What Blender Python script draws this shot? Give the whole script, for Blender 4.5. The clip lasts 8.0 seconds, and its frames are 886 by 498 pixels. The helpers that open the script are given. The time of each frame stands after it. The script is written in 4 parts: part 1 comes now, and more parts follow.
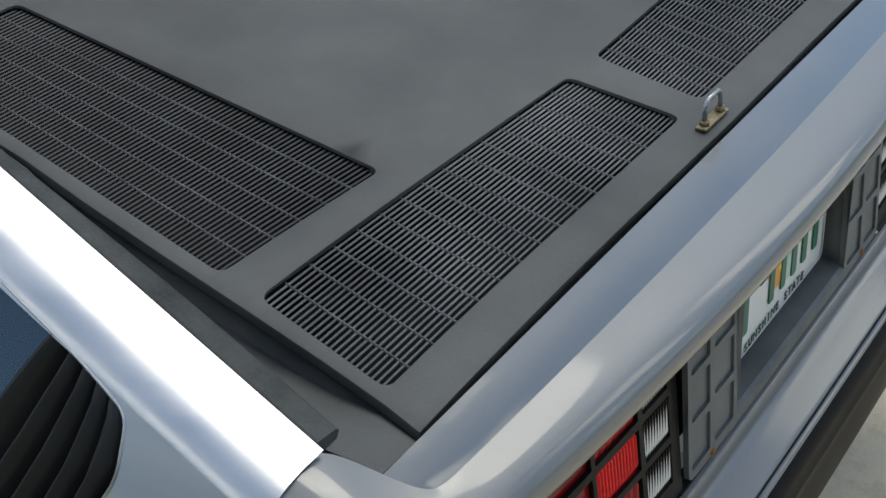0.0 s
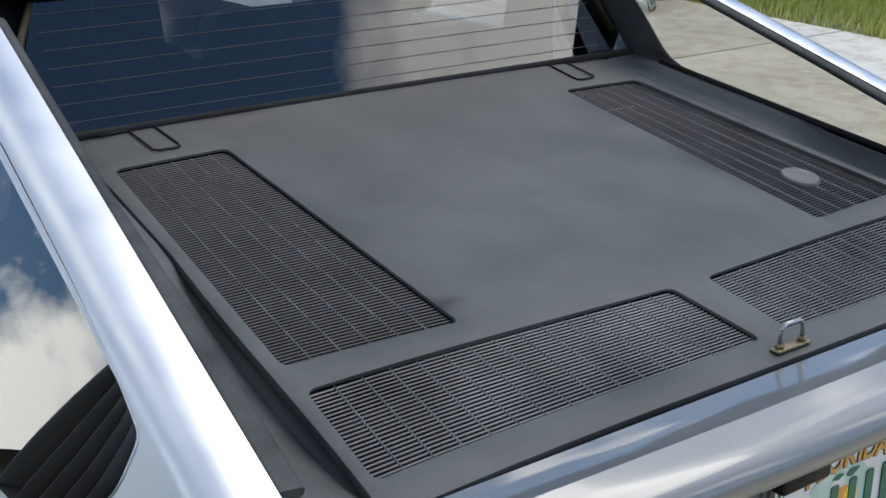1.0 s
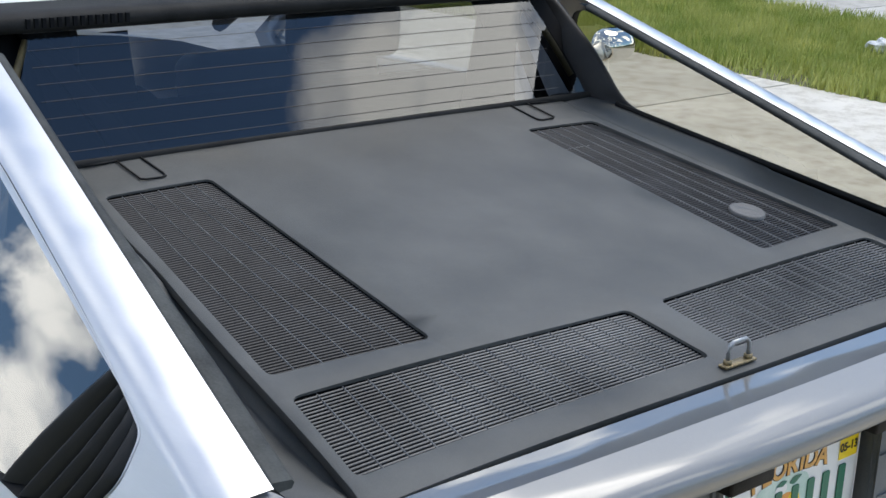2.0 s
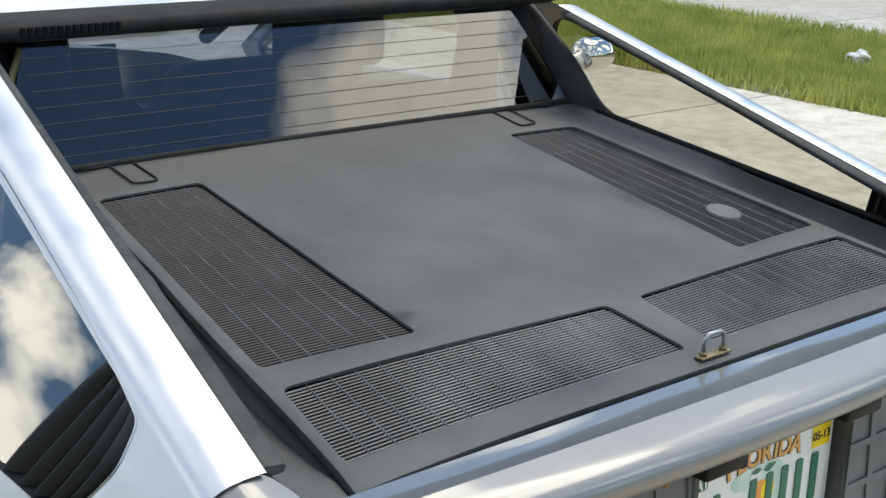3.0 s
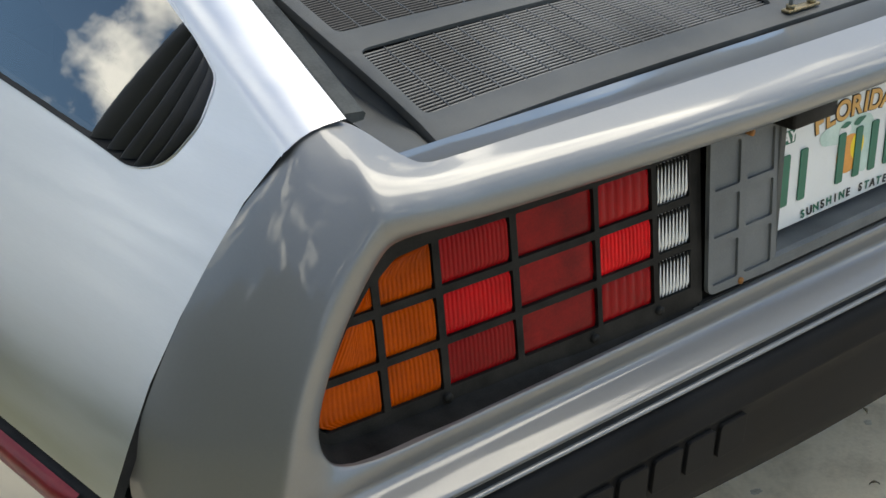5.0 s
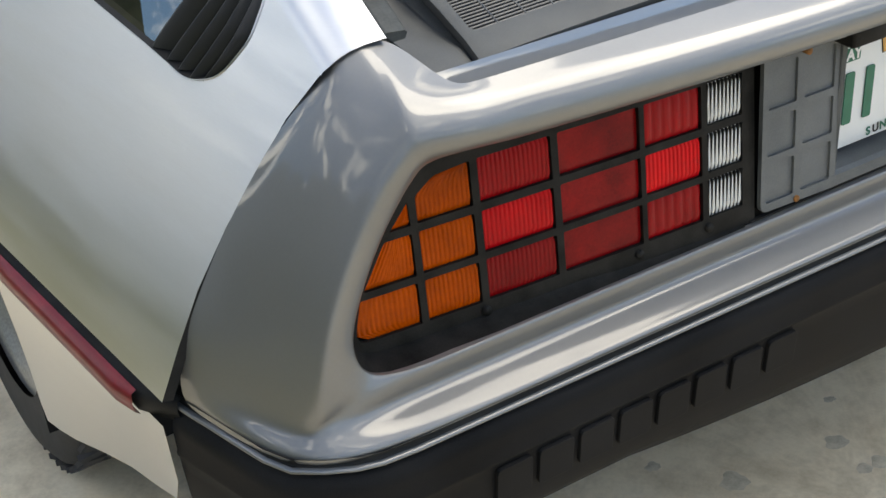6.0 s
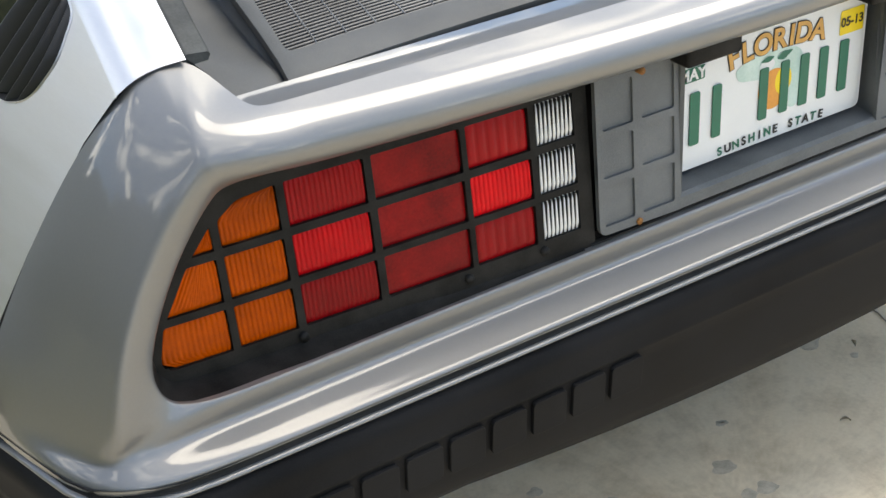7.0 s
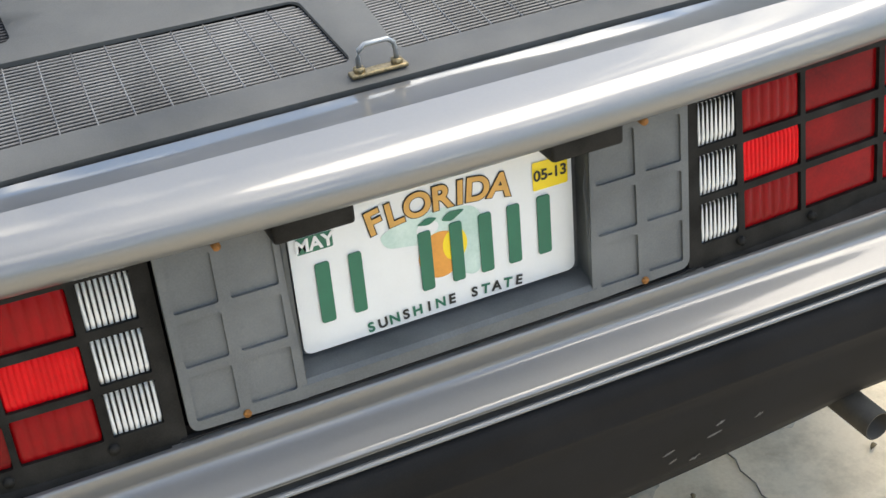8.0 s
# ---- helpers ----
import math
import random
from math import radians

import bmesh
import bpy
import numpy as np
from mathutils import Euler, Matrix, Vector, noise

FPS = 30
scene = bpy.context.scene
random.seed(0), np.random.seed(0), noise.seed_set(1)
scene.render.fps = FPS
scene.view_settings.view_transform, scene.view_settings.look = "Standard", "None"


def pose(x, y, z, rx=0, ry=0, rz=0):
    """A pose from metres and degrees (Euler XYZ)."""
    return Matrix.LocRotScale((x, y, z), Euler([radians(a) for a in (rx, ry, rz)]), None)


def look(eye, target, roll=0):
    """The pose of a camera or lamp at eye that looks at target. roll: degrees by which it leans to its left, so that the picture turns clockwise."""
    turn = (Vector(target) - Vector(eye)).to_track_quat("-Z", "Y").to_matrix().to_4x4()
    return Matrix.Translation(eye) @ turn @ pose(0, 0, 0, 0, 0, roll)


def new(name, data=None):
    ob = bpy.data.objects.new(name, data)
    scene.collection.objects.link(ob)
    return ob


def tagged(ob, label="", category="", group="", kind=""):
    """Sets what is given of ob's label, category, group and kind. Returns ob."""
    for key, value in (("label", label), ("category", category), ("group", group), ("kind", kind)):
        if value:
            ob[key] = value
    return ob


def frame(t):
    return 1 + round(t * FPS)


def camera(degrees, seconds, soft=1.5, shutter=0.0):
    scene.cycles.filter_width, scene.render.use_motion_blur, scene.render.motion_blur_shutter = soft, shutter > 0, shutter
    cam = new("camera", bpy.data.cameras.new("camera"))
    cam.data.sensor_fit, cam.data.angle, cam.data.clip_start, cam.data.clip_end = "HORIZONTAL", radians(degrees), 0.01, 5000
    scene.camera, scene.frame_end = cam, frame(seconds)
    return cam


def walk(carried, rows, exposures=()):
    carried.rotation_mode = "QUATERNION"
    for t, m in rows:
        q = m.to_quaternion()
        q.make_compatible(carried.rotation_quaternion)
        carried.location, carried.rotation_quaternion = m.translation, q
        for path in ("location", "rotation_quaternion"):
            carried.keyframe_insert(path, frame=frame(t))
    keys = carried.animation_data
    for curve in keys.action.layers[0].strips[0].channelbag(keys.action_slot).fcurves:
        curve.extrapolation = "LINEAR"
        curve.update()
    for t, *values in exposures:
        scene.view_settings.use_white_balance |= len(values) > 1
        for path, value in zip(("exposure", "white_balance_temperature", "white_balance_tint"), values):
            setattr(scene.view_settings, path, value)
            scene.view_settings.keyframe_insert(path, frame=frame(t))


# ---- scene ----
LENS = 34.7
cam = camera(LENS, 8.0, soft=1.5)
PATH = [
    (0, (-1.3037, -0.4234, 1.5425), (0.0842, 0.5605, 0.4910), -3.49),
    (0.1, (-1.3122, -0.4425, 1.5476), (0.0578, 0.5936, 0.5232), -2.03),
    (0.2, (-1.3168, -0.4810, 1.5569), (0.0240, 0.6207, 0.5626), -1.16),
    (0.3, (-1.3171, -0.5150, 1.5535), (0.0028, 0.6482, 0.6024), -0.36),
    (0.4, (-1.3239, -0.5455, 1.5407), (-0.0118, 0.6675, 0.6424), 0.57),
    (0.5, (-1.3346, -0.5859, 1.5373), (-0.0332, 0.6698, 0.6832), 1.32),
    (1, (-1.2644, -0.7777, 1.4726), (-0.0709, 0.6826, 0.8069), 1.36),
    (1.5, (-1.3124, -0.8292, 1.4784), (-0.0838, 0.6221, 0.8585), 1.94),
    (3, (-1.4023, -0.9082, 1.4735), (-0.1258, 0.5206, 0.8998), 2.12),
    (3.5, (-1.4061, -0.9061, 1.4580), (-0.1418, 0.5208, 0.8534), 1.98),
    (4, (-1.4040, -0.9150, 1.4440), (-0.1870, 0.5030, 0.7350), 0.95),
    (4.5, (-1.4, -0.928, 1.407), (-0.247, 0.491, 0.596), -0.5),
    (5, (-1.409, -0.938, 1.367), (-0.311, 0.474, 0.472), -1.6),
    (5.2, (-1.396, -0.952, 1.365), (-0.341, 0.47, 0.435), -2.1),
    (6.3, (-1.2983, -1.0170, 1.4306), (-0.4445, 0.4497, 0.3724), -3.72),
    (6.5, (-1.2780, -1.0233, 1.4233), (-0.4123, 0.4423, 0.3732), -3.70),
    (7, (-1.1361, -1.0882, 1.3991), (-0.2669, 0.3922, 0.3729), -3.91),
    (7.5, (-0.8173, -1.0943, 1.3953), (-0.0262, 0.4225, 0.3592), -4.65),
    (8, (-0.4538, -1.0778, 1.3983), (0.1972, 0.5075, 0.3674), -5.26),
]
walk(cam, [(t, look(eye, target, roll)) for t, eye, target, roll in PATH],
     exposures=[(0.0, 0.0, 7050, 5), (1.5, 0.3, 6600, 9), (3.5, 0.52, 7450, 6), (4.5, 0.4, 7400, 6), (5.0, 0.41, 7400, 6), (6.5, 0.84, 7600, 9), (8.0, 1.09, 7600, 9)])

# ---- world and sun ----
SUN_EL, SUN_AZ = radians(62), radians(78)          # azimuth from +y towards +x
world = bpy.data.worlds.new("sky")
scene.world = world
world.use_nodes = True
wn, wl = world.node_tree.nodes, world.node_tree.links
wn.clear()
w_out = wn.new("ShaderNodeOutputWorld")
w_bg = wn.new("ShaderNodeBackground")
w_sky = wn.new("ShaderNodeTexSky")
w_sky.sky_type = 'NISHITA'
w_sky.sun_disc = False
w_sky.dust_density, w_sky.ozone_density = 0.1, 4.5
w_sky.sun_elevation, w_sky.sun_rotation = SUN_EL, SUN_AZ
w_co = wn.new("ShaderNodeTexCoord")
w_noise = wn.new("ShaderNodeTexNoise")
w_noise.inputs["Scale"].default_value = 4.8
w_noise.inputs["Detail"].default_value = 7.0
w_noise.inputs["Roughness"].default_value = 0.55
w_noise.inputs["Distortion"].default_value = 0.35
w_ramp = wn.new("ShaderNodeValToRGB")
w_ramp.color_ramp.elements[0].color = (0.03, 0.03, 0.03, 1)
w_ramp.color_ramp.elements[0].position = 0.543
w_ramp.color_ramp.elements[1].position = 0.628
w_mix = wn.new("ShaderNodeMix")
w_mix.data_type = 'RGBA'
w_mix.inputs["B"].default_value = (19.6, 19.8, 19.8, 1.0)
w_map = wn.new("ShaderNodeMapping")
w_map.inputs["Location"].default_value = (-7.35, 11.59, -6.44)
wl.new(w_co.outputs["Generated"], w_map.inputs["Vector"])
wl.new(w_map.outputs["Vector"], w_noise.inputs["Vector"])
wl.new(w_noise.outputs["Fac"], w_ramp.inputs["Fac"])
wl.new(w_ramp.outputs["Color"], w_mix.inputs["Factor"])
w_hue = wn.new("ShaderNodeHueSaturation")
w_hue.inputs["Saturation"].default_value = 1.2
wl.new(w_sky.outputs["Color"], w_hue.inputs["Color"])
wl.new(w_hue.outputs["Color"], w_mix.inputs["A"])
wl.new(w_mix.outputs["Result"], w_bg.inputs["Color"])
w_bg.inputs["Strength"].default_value = 0.15
wl.new(w_bg.outputs["Background"], w_out.inputs["Surface"])

sun = new("sun", bpy.data.lights.new("sun", 'SUN'))
sun.data.energy = 1.35
sun.data.angle = radians(34.0)
sun.data.color = (1.0, 0.96, 0.90)
sun_way = Vector((math.sin(SUN_AZ) * math.cos(SUN_EL), math.cos(SUN_AZ) * math.cos(SUN_EL), math.sin(SUN_EL)))
sun.matrix_world = look(sun_way * 20, (0, 0, 0))


# ---- materials ----
def material(name, color, rough=0.5, metal=0.0, spots=0.0, scale=12.0, rough_var=0.0, bump=0.0, bump_scale=300.0,
             stretch=(1, 1, 1), coat=0.0, tint=None, spec=0.5, per_object=0.0):
    """A principled material with two scales of variation in colour, a fine bump and, if asked, a dust tint."""
    m = bpy.data.materials.new(name)
    m.use_nodes = True
    n, l = m.node_tree.nodes, m.node_tree.links
    b = n["Principled BSDF"]
    b.inputs["Roughness"].default_value = rough
    b.inputs["Metallic"].default_value = metal
    b.inputs["Coat Weight"].default_value = coat
    b.inputs["Coat Roughness"].default_value = 0.06
    b.inputs["Specular IOR Level"].default_value = spec
    co = n.new("ShaderNodeTexCoord")
    mp = n.new("ShaderNodeMapping")
    mp.inputs["Scale"].default_value = stretch
    l.new(co.outputs["Object"], mp.inputs["Vector"])
    big = n.new("ShaderNodeTexNoise")
    big.inputs["Scale"].default_value = scale
    big.inputs["Detail"].default_value = 5
    l.new(mp.outputs["Vector"], big.inputs["Vector"])
    fine = n.new("ShaderNodeTexNoise")
    fine.inputs["Scale"].default_value = bump_scale
    fine.inputs["Detail"].default_value = 3
    l.new(mp.outputs["Vector"], fine.inputs["Vector"])
    add = n.new("ShaderNodeMath")
    add.operation = 'MULTIPLY_ADD'
    l.new(fine.outputs["Fac"], add.inputs[0])
    add.inputs[1].default_value = 0.35
    l.new(big.outputs["Fac"], add.inputs[2])
    ramp = n.new("ShaderNodeValToRGB")
    ramp.color_ramp.elements[0].position, ramp.color_ramp.elements[1].position = 0.42, 0.92
    c = Vector(color[:3])
    t = Vector(tint[:3]) if tint else c * (1 + spots)
    ramp.color_ramp.elements[0].color = (*(c * (1 - spots)), 1)
    ramp.color_ramp.elements[1].color = (*t, 1)
    l.new(add.outputs[0], ramp.inputs["Fac"])
    last = ramp.outputs["Color"]
    if per_object:
        info = n.new("ShaderNodeObjectInfo")
        hsv = n.new("ShaderNodeHueSaturation")
        rng = n.new("ShaderNodeMapRange")
        rng.inputs["To Min"].default_value, rng.inputs["To Max"].default_value = 1 - per_object, 1 + per_object
        l.new(info.outputs["Random"], rng.inputs["Value"])
        l.new(rng.outputs["Result"], hsv.inputs["Value"])
        l.new(last, hsv.inputs["Color"])
        last = hsv.outputs["Color"]
    l.new(last, b.inputs["Base Color"])
    if rough_var:
        mr = n.new("ShaderNodeMapRange")
        mr.inputs["To Min"].default_value = max(0.02, rough - rough_var)
        mr.inputs["To Max"].default_value = rough + rough_var
        mr.inputs["From Min"].default_value, mr.inputs["From Max"].default_value = 0.3, 0.7
        l.new(big.outputs["Fac"], mr.inputs["Value"])
        l.new(mr.outputs["Result"], b.inputs["Roughness"])
    if bump:
        bp = n.new("ShaderNodeBump")
        bp.inputs["Strength"].default_value = bump
        bp.inputs["Distance"].default_value = 0.001
        l.new(fine.outputs["Fac"], bp.inputs["Height"])
        l.new(bp.outputs["Normal"], b.inputs["Normal"])
    return m


STEEL = material("brushed_steel", (0.65, 0.65, 0.65), rough=0.36, metal=1.0, spots=0.04, scale=4.0, rough_var=0.05,
                 bump=0.06, bump_scale=60, stretch=(3, 1, 14))
SILVER = material("silver_paint", (0.220, 0.223, 0.222), rough=0.56, metal=0.9, spots=0.05, scale=7, rough_var=0.04, coat=0.8)
SHELF = material("polished_silver_paint", (0.185, 0.187, 0.183), rough=0.5, metal=0.9, spots=0.05, scale=7, rough_var=0.04, coat=1.0)
DECK = material("dark_grey_satin_panel", (0.060, 0.063, 0.060), rough=0.6, spots=0.30, scale=6.0, rough_var=0.08,
                bump=0.25, bump_scale=900, tint=(0.125, 0.125, 0.118), spec=0.4)
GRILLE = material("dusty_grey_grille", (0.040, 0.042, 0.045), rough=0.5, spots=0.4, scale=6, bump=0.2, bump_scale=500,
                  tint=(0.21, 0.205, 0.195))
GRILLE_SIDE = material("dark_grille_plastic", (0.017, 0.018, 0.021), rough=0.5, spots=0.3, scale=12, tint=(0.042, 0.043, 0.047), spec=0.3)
RIB = material("pale_dusty_rib", (0.12, 0.12, 0.12), rough=0.5, spots=0.4, scale=20, tint=(0.24, 0.24, 0.235))
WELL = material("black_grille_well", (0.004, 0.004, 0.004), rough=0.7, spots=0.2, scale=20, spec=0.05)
WORN = material("worn_grey_rubber", (0.040, 0.042, 0.040), rough=0.65, spots=0.3, scale=18, bump=0.25, bump_scale=300, tint=(0.085, 0.088, 0.082), spec=0.2)
PALE_TRIM = material("pale_grey_trim", (0.60, 0.61, 0.60), rough=0.28, spots=0.25, scale=9, tint=(0.75, 0.75, 0.74), stretch=(6, 1, 1))
STRAW = material("straw_weatherstrip", (0.16, 0.125, 0.06), rough=0.6, spots=0.3, scale=40)
RUBBER = material("black_rubber", (0.018, 0.018, 0.018), rough=0.6, spots=0.3, scale=20, bump=0.25, bump_scale=400, tint=(0.028, 0.028, 0.027), spec=0.12)
BUMPER = material("dark_bumper_plastic", (0.0085, 0.0085, 0.0088), rough=0.5, spots=0.25, scale=6, bump=0.15, bump_scale=700,
                  tint=(0.019, 0.019, 0.0195), rough_var=0.08, spec=0.06)
BEZEL = material("lamp_bezel_plastic", (0.007, 0.007, 0.0068), rough=0.5, spots=0.3, scale=30, bump=0.15, bump_scale=600, tint=(0.024, 0.023, 0.021), spec=0.12)
PANEL = material("grey_plate_panel", (0.092, 0.101, 0.105), rough=0.55, spots=0.2, scale=14, bump=0.3, bump_scale=500, tint=(0.142, 0.150, 0.151))
RED = material("red_lens", (0.25, 0.003, 0.005), rough=0.25, spots=0.12, scale=25, spec=0.16, per_object=0.28)
RED_DEEP = material("dark_red_lens", (0.14, 0.002, 0.004), rough=0.25, spots=0.25, scale=18, spec=0.16, per_object=0.28, tint=(0.26, 0.005, 0.006))
RED_BRIGHT = material("bright_red_lens", (0.56, 0.004, 0.008), rough=0.25, spots=0.15, scale=30, spec=0.16, per_object=0.28)
AMBER = material("amber_lens", (0.46, 0.066, 0.001), rough=0.25, spots=0.25, scale=30, spec=0.10, per_object=0.28)
CLEAR = material("clear_ribbed_lens", (0.70, 0.70, 0.68), rough=0.22, spots=0.1, scale=60, coat=0.3)
WHITE = material("white_plate_paint", (0.73, 0.74, 0.73), rough=0.35, spots=0.03, scale=20)
GREEN = material("green_print", (0.006, 0.13, 0.075), rough=0.4, spots=0.08, scale=40)
PALE = material("pale_green_print", (0.42, 0.60, 0.53), rough=0.4, spots=0.10, scale=30, tint=(0.62, 0.74, 0.68))
ORANGE = material("orange_print", (0.72, 0.30, 0.05), rough=0.4, spots=0.12, scale=40)
GOLD = material("gold_print", (0.62, 0.33, 0.08), rough=0.4, spots=0.10, scale=60)
YELLOW = material("yellow_sticker", (0.85, 0.62, 0.02), rough=0.4, spots=0.05, scale=40)
BLACK = material("black_print", (0.015, 0.015, 0.013), rough=0.5)
BRASS = material("tarnished_brass", (0.27, 0.21, 0.115), rough=0.45, metal=0.7, spots=0.4, scale=300)
RUST = material("rusty_screw", (0.28, 0.12, 0.03), rough=0.7, metal=0.3, spots=0.4, scale=400)
WIRE = material("dull_zinc", (0.36, 0.37, 0.37), rough=0.4, metal=0.8, spots=0.2, scale=200)
CHROME = material("chrome", (0.75, 0.75, 0.74), rough=0.08, metal=1.0, spots=0.02, scale=10)
SCUFF = material("scuffed_plastic", (0.10, 0.10, 0.098), rough=0.7, spots=0.5, scale=120)
EXHAUST = material("sooty_steel_pipe", (0.035, 0.031, 0.024), rough=0.55, metal=0.4, spots=0.35, scale=40)
PILLAR = material("dark_pillar_trim", (0.022, 0.022, 0.023), rough=0.55, spots=0.25, scale=12, bump=0.15, bump_scale=500, tint=(0.035, 0.035, 0.035), spec=0.35)
VENT = material("vent_plastic", (0.019, 0.019, 0.020), rough=0.42, spots=0.2, scale=20, bump=0.1, bump_scale=600)
TYRE = material("tyre_rubber", (0.03, 0.03, 0.032), rough=0.75, spots=0.3, scale=30, bump=0.3, bump_scale=200)
CABIN = material("dark_cabin_trim", (0.009, 0.0095, 0.011), rough=0.8, spots=0.2, scale=10, spec=0.1)
SEAT = material("grey_seat_leather", (0.02, 0.02, 0.022), rough=0.55, spots=0.15, scale=14, bump=0.2, bump_scale=250)
HEATER = material("heater_line_print", (0.085, 0.075, 0.072), rough=0.5)
MARKER = material("red_marker_lens", (0.16, 0.012, 0.016), rough=0.3, spots=0.25, scale=20, spec=0.3)
PAPER = material("white_litter_paper", (0.75, 0.75, 0.73), rough=0.8, spots=0.1, scale=40)
GRASS = material("grass_blade", (0.36, 0.49, 0.06), rough=0.6, spots=0.35, scale=3.0, tint=(0.68, 0.66, 0.22))
SOIL = material("lawn_soil", (0.12, 0.135, 0.04), rough=0.9, spots=0.4, scale=8, bump=0.5, bump_scale=60, tint=(0.20, 0.19, 0.08))
FOLIAGE = material("backdrop_foliage", (0.045, 0.06, 0.03), rough=0.9, spots=0.5, scale=1.5, tint=(0.11, 0.12, 0.06))
MARK = material("faded_oil_mark", (0.50, 0.44, 0.335), rough=0.85, spots=0.25, scale=60)
STAIN = material("oil_spot", (0.25, 0.23, 0.19), rough=0.6, spots=0.3, scale=80)
TWIG = material("dry_leaf", (0.16, 0.12, 0.06), rough=0.8, spots=0.4, scale=200)


def concrete_material(name, base, stain):
    m = material(name, base, rough=0.85, spots=0.16, scale=1.6, bump=0.6, bump_scale=140, tint=stain, per_object=0.05)
    n, l = m.node_tree.nodes, m.node_tree.links
    b = n["Principled BSDF"]
    src = b.inputs["Base Color"].links[0].from_socket
    co = n.new("ShaderNodeTexCoord")
    spot = n.new("ShaderNodeTexNoise")
    spot.inputs["Scale"].default_value, spot.inputs["Detail"].default_value = 9.0, 9
    spot.inputs["Roughness"].default_value = 0.72
    l.new(co.outputs["Object"], spot.inputs["Vector"])
    ramp = n.new("ShaderNodeValToRGB")
    ramp.color_ramp.elements[0].position, ramp.color_ramp.elements[1].position = 0.30, 0.55
    ramp.color_ramp.elements[0].color = (0.46, 0.41, 0.33, 1)
    ramp.color_ramp.elements[1].color = (1, 1, 1, 1)
    l.new(spot.outputs["Fac"], ramp.inputs["Fac"])
    mul = n.new("ShaderNodeMix")
    mul.data_type, mul.blend_type = 'RGBA', 'MULTIPLY'
    mul.inputs["Factor"].default_value = 0.6
    l.new(src, mul.inputs["A"])
    l.new(ramp.outputs["Color"], mul.inputs["B"])
    l.new(mul.outputs["Result"], b.inputs["Base Color"])
    return m


CONCRETE = concrete_material("weathered_concrete", (0.66, 0.62, 0.53), (0.73, 0.69, 0.61))
TAN_CONCRETE = concrete_material("tan_weathered_concrete", (0.80, 0.67, 0.47), (0.86, 0.755, 0.575))
WALKWAY = concrete_material("pale_walkway_concrete", (0.50, 0.47, 0.41), (0.56, 0.54, 0.49))


def glass_material(name, tint, base):
    m = bpy.data.materials.new(name)
    m.use_nodes = True
    n, l = m.node_tree.nodes, m.node_tree.links
    n.clear()
    out = n.new("ShaderNodeOutputMaterial")
    tr = n.new("ShaderNodeBsdfTransparent")
    tr.inputs["Color"].default_value = (*tint, 1)
    gl = n.new("ShaderNodeBsdfGlossy")
    gl.inputs["Roughness"].default_value = 0.01
    lw = n.new("ShaderNodeLayerWeight")
    lw.inputs["Blend"].default_value = 0.5
    pw = n.new("ShaderNodeMath")
    pw.operation = 'POWER'
    pw.inputs[1].default_value = 2.6
    l.new(lw.outputs["Facing"], pw.inputs[0])
    fr = n.new("ShaderNodeMath")
    fr.operation = 'MULTIPLY_ADD'
    fr.inputs[1].default_value, fr.inputs[2].default_value = 0.85, base
    l.new(pw.outputs[0], fr.inputs[0])
    mix = n.new("ShaderNodeMixShader")
    l.new(fr.outputs[0], mix.inputs["Fac"])
    l.new(tr.outputs["BSDF"], mix.inputs[1])
    l.new(gl.outputs["BSDF"], mix.inputs[2])
    l.new(mix.outputs["Shader"], out.inputs["Surface"])
    return m


GLASS = glass_material("tinted_window_glass", (0.30, 0.33, 0.37), 0.080)
SIDE_GLASS = glass_material("bronze_side_glass", (0.88, 0.84, 0.72), 0.145)

# ---- mesh helpers ----


def part(name, bm, mat, parent=None, label="", smooth=True, facing=None):
    """Links a bmesh as one mesh object under a thing or part; facing: the way that an open sheet looks."""
    me = bpy.data.meshes.new(name)
    bmesh.ops.recalc_face_normals(bm, faces=bm.faces[:])
    if facing:
        bm.normal_update()
        if sum((f.normal * f.calc_area() for f in bm.faces), Vector()).dot(Vector(facing)) < 0:
            bmesh.ops.reverse_faces(bm, faces=bm.faces[:])
    bm.to_mesh(me)
    bm.free()
    me.materials.append(mat)
    for p in me.polygons:
        p.use_smooth = smooth
    ob = new(name, me)
    if parent is not None:
        ob.parent = parent
    if label:
        ob["label"] = label
    return ob


def solid(ob, thickness, offset=-1.0):
    m = ob.modifiers.new("thickness", 'SOLIDIFY')
    m.thickness, m.offset = thickness, offset
    return ob


def bevelled(ob, width, segments=2, angle=30):
    m = ob.modifiers.new("bevel", 'BEVEL')
    m.width, m.segments, m.limit_method, m.angle_limit = width, segments, 'ANGLE', radians(angle)
    return ob


def subdivided(ob, levels=2):
    m = ob.modifiers.new("smooth", 'SUBSURF')
    m.levels = m.render_levels = levels
    m.boundary_smooth = 'PRESERVE_CORNERS'
    return ob


def loft(rows, close=False):
    """A bmesh grid through rows of points."""
    bm = bmesh.new()
    vs = [[bm.verts.new(p) for p in row] for row in rows]
    for a, b in zip(vs, vs[1:]):
        for i in range(len(a) - 1):
            bm.faces.new((a[i], a[i + 1], b[i + 1], b[i]))
        if close:
            bm.faces.new((a[-1], a[0], b[0], b[-1]))
    return bm


def box(bm, lo, hi, m=Matrix.Identity(4)):
    """Adds a box between two corners, turned by m."""
    v = [bm.verts.new(m @ Vector((x, y, z))) for z in (lo[2], hi[2]) for y in (lo[1], hi[1]) for x in (lo[0], hi[0])]
    for f in ((0, 2, 3, 1), (4, 5, 7, 6), (0, 1, 5, 4), (2, 6, 7, 3), (0, 4, 6, 2), (1, 3, 7, 5)):
        bm.faces.new([v[i] for i in f])


